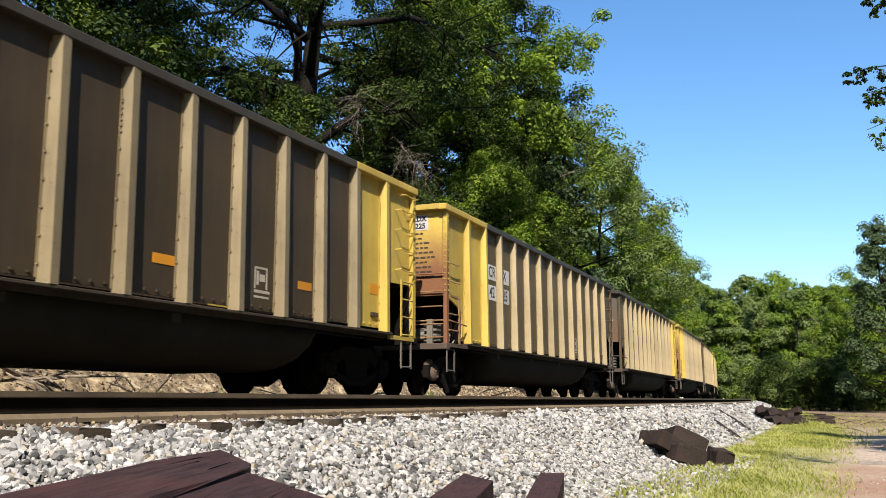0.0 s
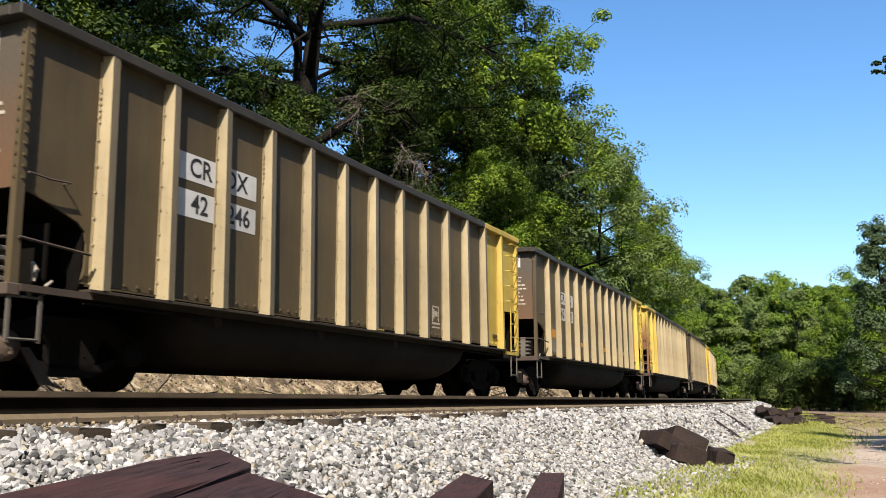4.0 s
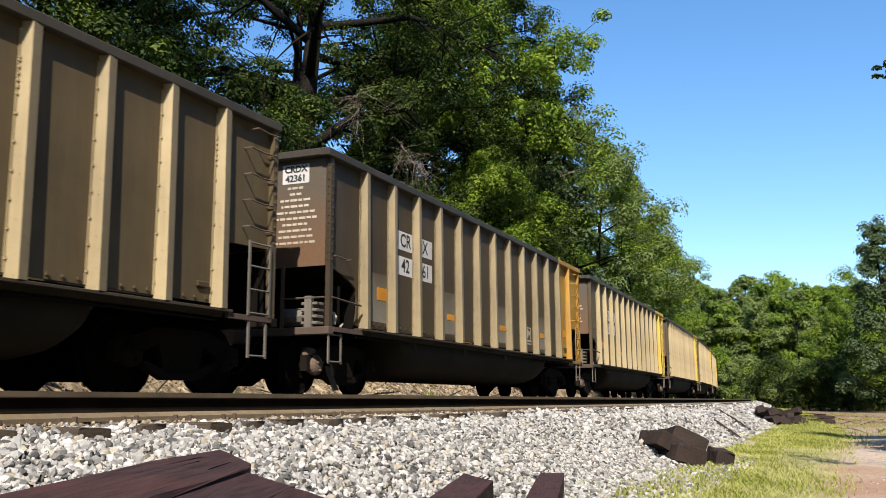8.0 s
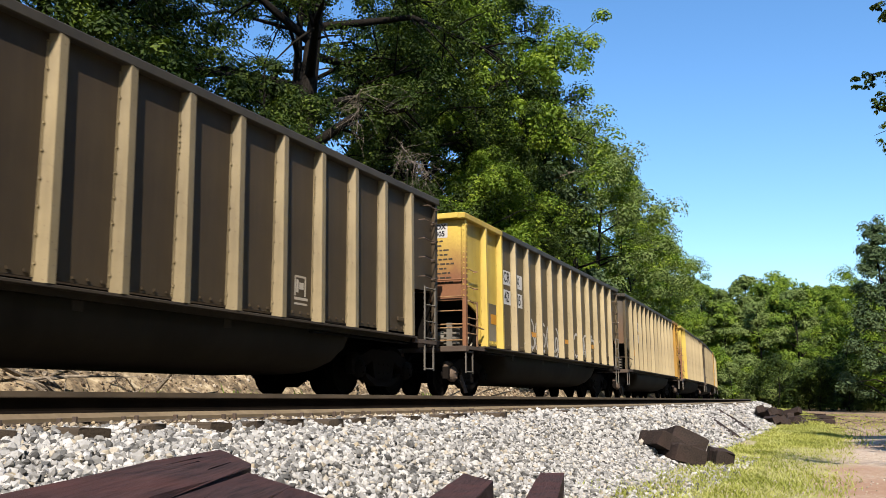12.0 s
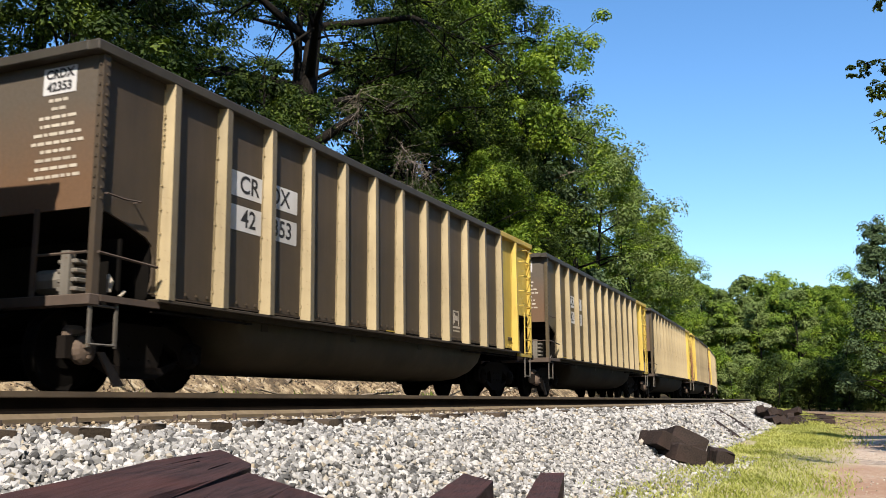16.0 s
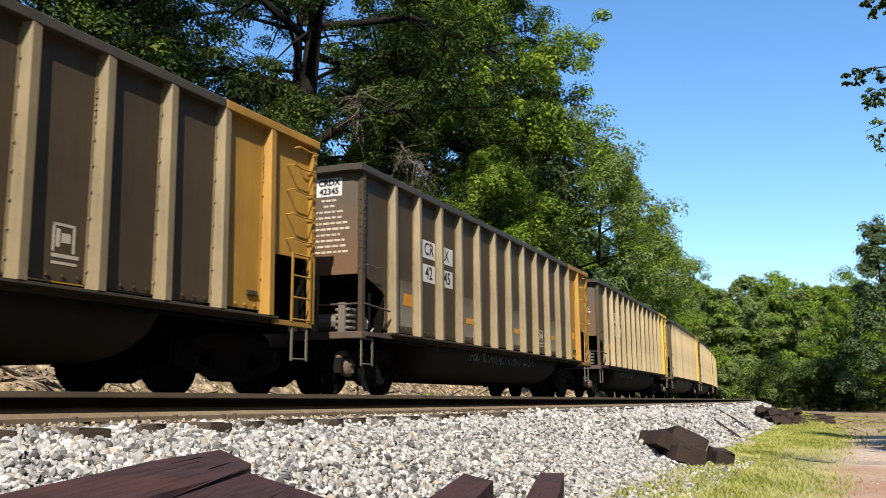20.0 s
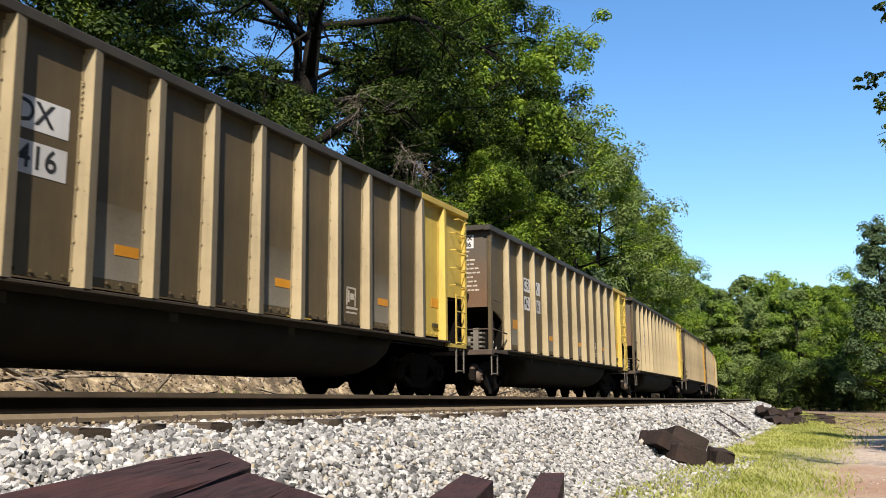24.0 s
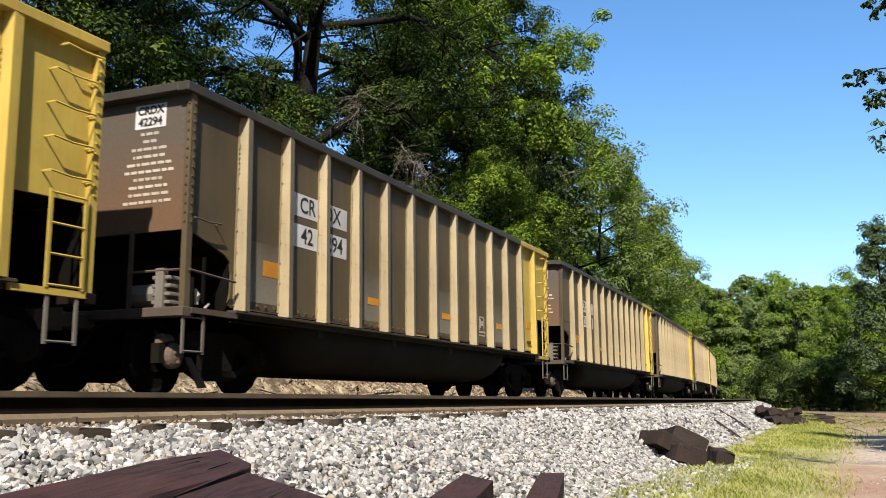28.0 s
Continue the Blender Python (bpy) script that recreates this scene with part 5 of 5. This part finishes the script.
for k in range(17):
    s = 34.0 + k * 0.75 + rnd.uniform(-0.6, 0.6)
    lat = (3.0, 2.75, 2.4)[k % 3] - 0.035 * k + rnd.uniform(-0.25, 0.25)
    loose_tie(curve_pose(s, lat, bed_height(lat) - 0.06 + (0.24 if k % 3 == 0 else 0.0), rnd.uniform(-30, 30), rnd.uniform(-16, 16), rnd.uniform(0, 60)), rnd.uniform(0.8, 1.9),
              "dark old tie in a jumbled heap by the track", 60 + k, 0.26, 0.24)
for s, lat, turn in ((39.0, 1.9, 20), (41.5, 1.5, 80), (44.0, 1.7, 5), (47.0, 0.9, 15), (49.0, 1.3, 120), (52.0, 1.6, 60), (55.0, 0.3, 10), (60.0, 1.0, 40)):
    loose_tie(curve_pose(s, lat, bed_height(lat) - 0.03, rz=turn), 2.2, "dark old tie lying in the grass", int(s), 0.24, 0.2)


# ---------- grass ----------
def grass(name, count, s_of, lat_of, height, seed, label, keep=0.0):
    """Thin bent blades; patches are left bare."""
    g = np.random.default_rng(seed)
    s, lat = s_of(g, count), lat_of(g, count)
    if keep:
        ok = np.array([noise.noise((a * 0.8, b * 1.1, 3.0)) > -0.9 + keep * 0.7 * (b > 2.1) for a, b in zip(s, lat)])
        s, lat = s[ok], lat[ok]
    n = len(s)
    lats, zs = np.array([p[0] for p in PROFILE]), np.array([p[1] for p in PROFILE])
    r, ph = CURVE_Y - lat, s / R_TRAIN
    p = np.stack([r * np.sin(ph), CURVE_Y - r * np.cos(ph), np.interp(lat, lats, zs) - 0.02], 1)
    h = height * g.uniform(0.4, 1.3, n)[:, None] * (1 + 0.25 * (s[:, None] > 20))
    a = g.uniform(0, 2 * np.pi, n)
    w = np.stack([np.cos(a), np.sin(a), 0 * a], 1) * (0.005 + 0.0003 * s[:, None])
    lean = g.normal(size=(n, 3)) * 0.4
    lean[:, 2] = 1
    mid, top = p + lean * h * 0.55, p + lean * h + np.stack([np.cos(a + 1.5), np.sin(a + 1.5), -0.2 + 0 * a], 1) * h * 0.35
    v = np.stack([p - w, p + w, mid + w * 0.7, mid - w * 0.7, top], 1).reshape(-1, 3)
    b = np.arange(n)[:, None] * 5
    f = np.concatenate([b + [[0, 1, 2]], b + [[0, 2, 3]], b + [[3, 2, 4]]], 1).reshape(-1, 3)
    return tagged(new(name, mesh_from_arrays(name, v, f, BLADE)), label, "grass", kind="stuff")


grass("grass", 42000, lambda g, n: 6 + 34 * g.random(n) ** 1.25, lambda g, n: 0.1 + 2.6 * g.beta(2.2, 1.8, n), 0.075, 31, "short yellow-green grass at the foot of the ballast", 1.0)
grass("grass", 6000, lambda g, n: 36 + 60 * g.random(n), lambda g, n: 0.9 + 1.6 * g.random(n), 0.16, 32, "longer dry grass beside the far path")
grass("grass", 7500, lambda g, n: g.choice([9.2, 12.4, 13.3, 16.8, 19.0, 23.5, 27.0], n) + g.normal(0, 0.35, n), lambda g, n: g.normal(11.95, 0.2, n), 0.21, 33, "green grass tufts on the dirt bank").data.materials[0] = LEAF_FAR


grass("grass", 2400, lambda g, n: g.choice([24.0, 27.5, 31.0, 36.0, 41.0, 47.0, 55.0, 66.0], n) + g.normal(0, 1.1, n), lambda g, n: g.choice([-1.9, -0.9, 0.1, 0.9], n) + g.normal(0, 0.28, n), 0.10, 34, "thin grass tufts in the dirt at the path's end")


def bank_rubble():
    ob = stones("bank_rubble", 5200, lambda g, n: 3 + 40 * g.random(n), lambda g, n: g.uniform(11.4, 13.4, n), lambda s: 0.022 + 0.0009 * s, 16)
    ob.data.materials[0] = RUBBLE
    tagged(ob, "brown stones and clods on the dirt bank", "rubble", kind="stuff")


bank_rubble()


def pebbles():
    ob = stones("path_gravel", 5200, lambda g, n: 7 + 30 * g.random(n) ** 1.2, lambda g, n: g.uniform(-2.5, 2.6, n), lambda s: 0.008 + 0.0003 * s, 15)
    ob.data.materials[0] = PEBBLE
    tagged(ob, "scattered pale gravel on path and grass", "gravel", kind="stuff")


pebbles()


# ---------- dead wood on the bank and in the trees ----------
def dead_branch(name, pts, r, seed, twigs, label, m, spread=0.8, material=None):
    rnd = random.Random(seed)
    bm = bmesh.new()
    pts = [Vector(p) for p in pts]
    tube(bm, pts, [r * (1 - 0.75 * i / (len(pts) - 1)) for i in range(len(pts))], 6)
    for k in range(twigs):
        i = rnd.randrange(1, len(pts))
        q = [pts[i - 1].lerp(pts[i], rnd.random())]
        d = Vector((rnd.uniform(-1, 1), rnd.uniform(-1, 1), rnd.uniform(-0.7, 0.8))).normalized() * spread * rnd.uniform(0.3, 1) / 4
        for j in range(4):
            d = d + Vector((rnd.uniform(-0.5, 0.5), rnd.uniform(-0.5, 0.5), rnd.uniform(-0.6, 0.25))) * d.length
            q.append(q[-1] + d)
        tube(bm, q, [r * 0.26, r * 0.20, r * 0.14, r * 0.10, r * 0.05], 4, False)
        for j in (1, 2, 3):
            d2 = Vector((rnd.uniform(-1, 1), rnd.uniform(-1, 1), rnd.uniform(-1, 0.5))) * spread * 0.16
            tube(bm, [q[j], q[j] + d2 * 0.6, q[j] + d2 + Vector((0, 0, -0.03))], [r * 0.12, r * 0.08, r * 0.04], 4, False)
    ob = part(name, bm, material or DEAD_WOOD, m=m)
    return tagged(ob, label, "dead branch", "dead wood")


rnd = random.Random(5)
for k in range(120):
    s, lat = rnd.uniform(6, 32) if k % 3 else rnd.uniform(6, 15), rnd.uniform(11.7, 13.1)
    ln = rnd.uniform(0.5, 1.7)
    dead_branch("fallen_branch", [(0, 0, 0), (ln * 0.4, 0.05, 0.08), (ln, -0.08, 0.02)], rnd.uniform(0.02, 0.05), 300 + k, 4, "broken dead branch lying on the dirt bank",
                curve_pose(s, lat, rough_height(s, lat) + 0.03, rnd.uniform(-20, 20), rnd.uniform(-30, 30), rnd.uniform(0, 360)), 0.3)
for k in range(34):
    s, lat = rnd.uniform(26, 60), rnd.uniform(-2.4, 1.6)
    ln = rnd.uniform(0.3, 1.1)
    dead_branch("fallen_branch", [(0, 0, 0), (ln * 0.4, 0.06, 0.07), (ln, -0.1, 0.03)], rnd.uniform(0.010, 0.022), 500 + k, 5, "dead branch lying by the path's end",
                curve_pose(s, lat, rough_height(s, lat) + 0.02, 0, rnd.uniform(-8, 8), rnd.uniform(0, 360)), 0.4, BARK if k % 3 else DEAD_WOOD)
for k, (s, lat, z, ln, sp, tw) in enumerate(((30.5, 14.6, 8.6, 2.2, 1.5, 60), (29.8, 14.4, 7.4, 3.5, 0.9, 12), (26.2, 14.8, 9.6, 1.2, 1.5, 40), (14.2, 14.2, 9.0, 2.4, 1.0, 26), (49.0, 14.2, 12.0, 3.0, 1.4, 60))):
    dead_branch("bare_branch", [(-ln / 2, 0, 0.4), (-ln / 6, 0.1, 0.1), (ln / 6, -0.1, 0.05), (ln / 2, 0.1, -0.5)], 0.032, 400 + k, tw, "bare grey twigs hanging among the trees",
                curve_pose(s, lat, z, 0, 0, 20 * k), sp)


# ---------- leafy branch that sways in from the side ----------
def leafy_branch():
    rnd = random.Random(91)
    t = thing("overhanging_branch", pose(0, 0, 0), "leafy branch hanging in from a tree by the path", "branch")
    bm = bmesh.new()
    tips = []
    # tips at the given reach and height, each from the stem at the side
    for reach, z0, drop, half in ((0.30, 0.92, 0.05, 0.05), (0.58, 0.02, 0.10, 0.045), (0.34, -0.25, 0.10, 0.10), (0.36, -0.62, 0.2, 0.13), (0.12, -0.95, 0.15, 0.09)):
        pts = [Vector((0.12 * math.sin(k * 1.3), -0.9 + (reach + 0.9) * k / 5, z0 + 0.10 - 0.1 * (1 - k / 5) - drop * (k / 5) ** 2)) for k in range(6)]
        tube(bm, pts, [0.022, 0.018, 0.014, 0.010, 0.006, 0.003], 5)
        for k in range(30):
            q = pts[2].lerp(pts[5], rnd.random())
            tips.append(q + Vector((rnd.gauss(0, 0.12), rnd.gauss(0, 0.03), rnd.gauss(-half, half * 0.6))))
    tube(bm, [Vector((0.2, -4.6, -1.5)), Vector((0.1, -2.2, -0.2)), Vector((0, -0.9, 0.92))], [0.07, 0.05, 0.022], 6)
    for z0 in (0.02, -0.25, -0.62, -0.95):
        tube(bm, [Vector((0.1, -2.2, -0.2)), Vector((0, -0.9, z0))], [0.04, 0.022], 6)
    part("twigs", bm, BARK, t)
    v, f = leaf_cloud([tuple(p) for p in tips], 3600, 0.06, 0.046, 92)
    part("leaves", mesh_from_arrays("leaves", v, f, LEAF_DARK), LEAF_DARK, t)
    return t


BRANCH = leafy_branch()
# offsets of the branch in the wind: seconds, along the picture's width, height
WIND = [(0, 0.0, 0.0), (1, 0.08, 0.04), (2, 0.22, 0.06), (2.6, 0.50, -0.05), (3.5, 0.42, -0.08), (5.5, 0.34, -0.07), (6.5, 0.52, -0.02), (8, 0.38, -0.02), (8.6, 0.34, 0.17), (10, 0.24, 0.16), (11, 0.08, 0.08),
        (12.5, 0.11, 0.08), (14.5, 0.05, -0.07), (16, 0.05, -0.08), (17, -0.05, 0.01), (18, -0.03, 0.02), (19.5, -0.03, 0.01), (21, 0.05, 0.03), (23.5, 0.14, 0.04), (24.5, 0.13, 0.16), (25, 0.16, 0.19), (26, 0.10, 0.10), (27.2, 0.08, 0.10), (28, 0.0, 0.03)]


def sway():
    walk(BRANCH, [(t, pose(12.3, -0.40 - dx * 0.9, 4.02 - dy, dx * 4, 0, 0)) for t, dx, dy in WIND])


# ---------- motion ----------
SPEED, START = 13.59, 16.40           # metres a second, and the tail corner of car 0 at the start


# slack and pull of the train: seconds, metres ahead of the even run
SLACK = [(0, 0.16), (1, 0.155), (3, 0.17), (6, 0.18), (7, 0.19), (8, 0.19), (9, 0.17), (10, -0.13), (12, -0.13), (15, -0.12), (16, -0.08), (17, -0.04), (18, -0.05), (20, -0.06), (21, 0.0), (24, 0.10), (25, 0.13), (26, 0.10), (27, 0.03), (28, 0.11)]


def car_pose(index, t):
    ahead = float(np.interp(t, [a for a, _ in SLACK], [b for _, b in SLACK]))
    return curve_pose(START + ahead + SPEED * t - PITCH * index + MID, FAR_TRACK, 0.0, rx=-0.56)


def motions():
    times = [0.5 * k for k in range(57)]
    for index, car in CARS:
        walk(car, [(t, car_pose(index, t)) for t in times])
    # the wheels roll as the train runs; wheels at the same end of a truck turn alike
    first = {}
    for wheel, dx in WHEELS:
        if dx not in first:
            walk(wheel, [(k / FPS, pose(dx, 0, 0.457) @ Matrix.Rotation(SPEED * k / FPS / 0.457, 4, "Y")) for k in range(28 * FPS + 1)])
            first[dx] = wheel
        else:
            wheel.rotation_mode = "QUATERNION"
            keys = wheel.animation_data_create()
            keys.action = first[dx].animation_data.action
            keys.action_slot = first[dx].animation_data.action_slot
    sway()


motions()
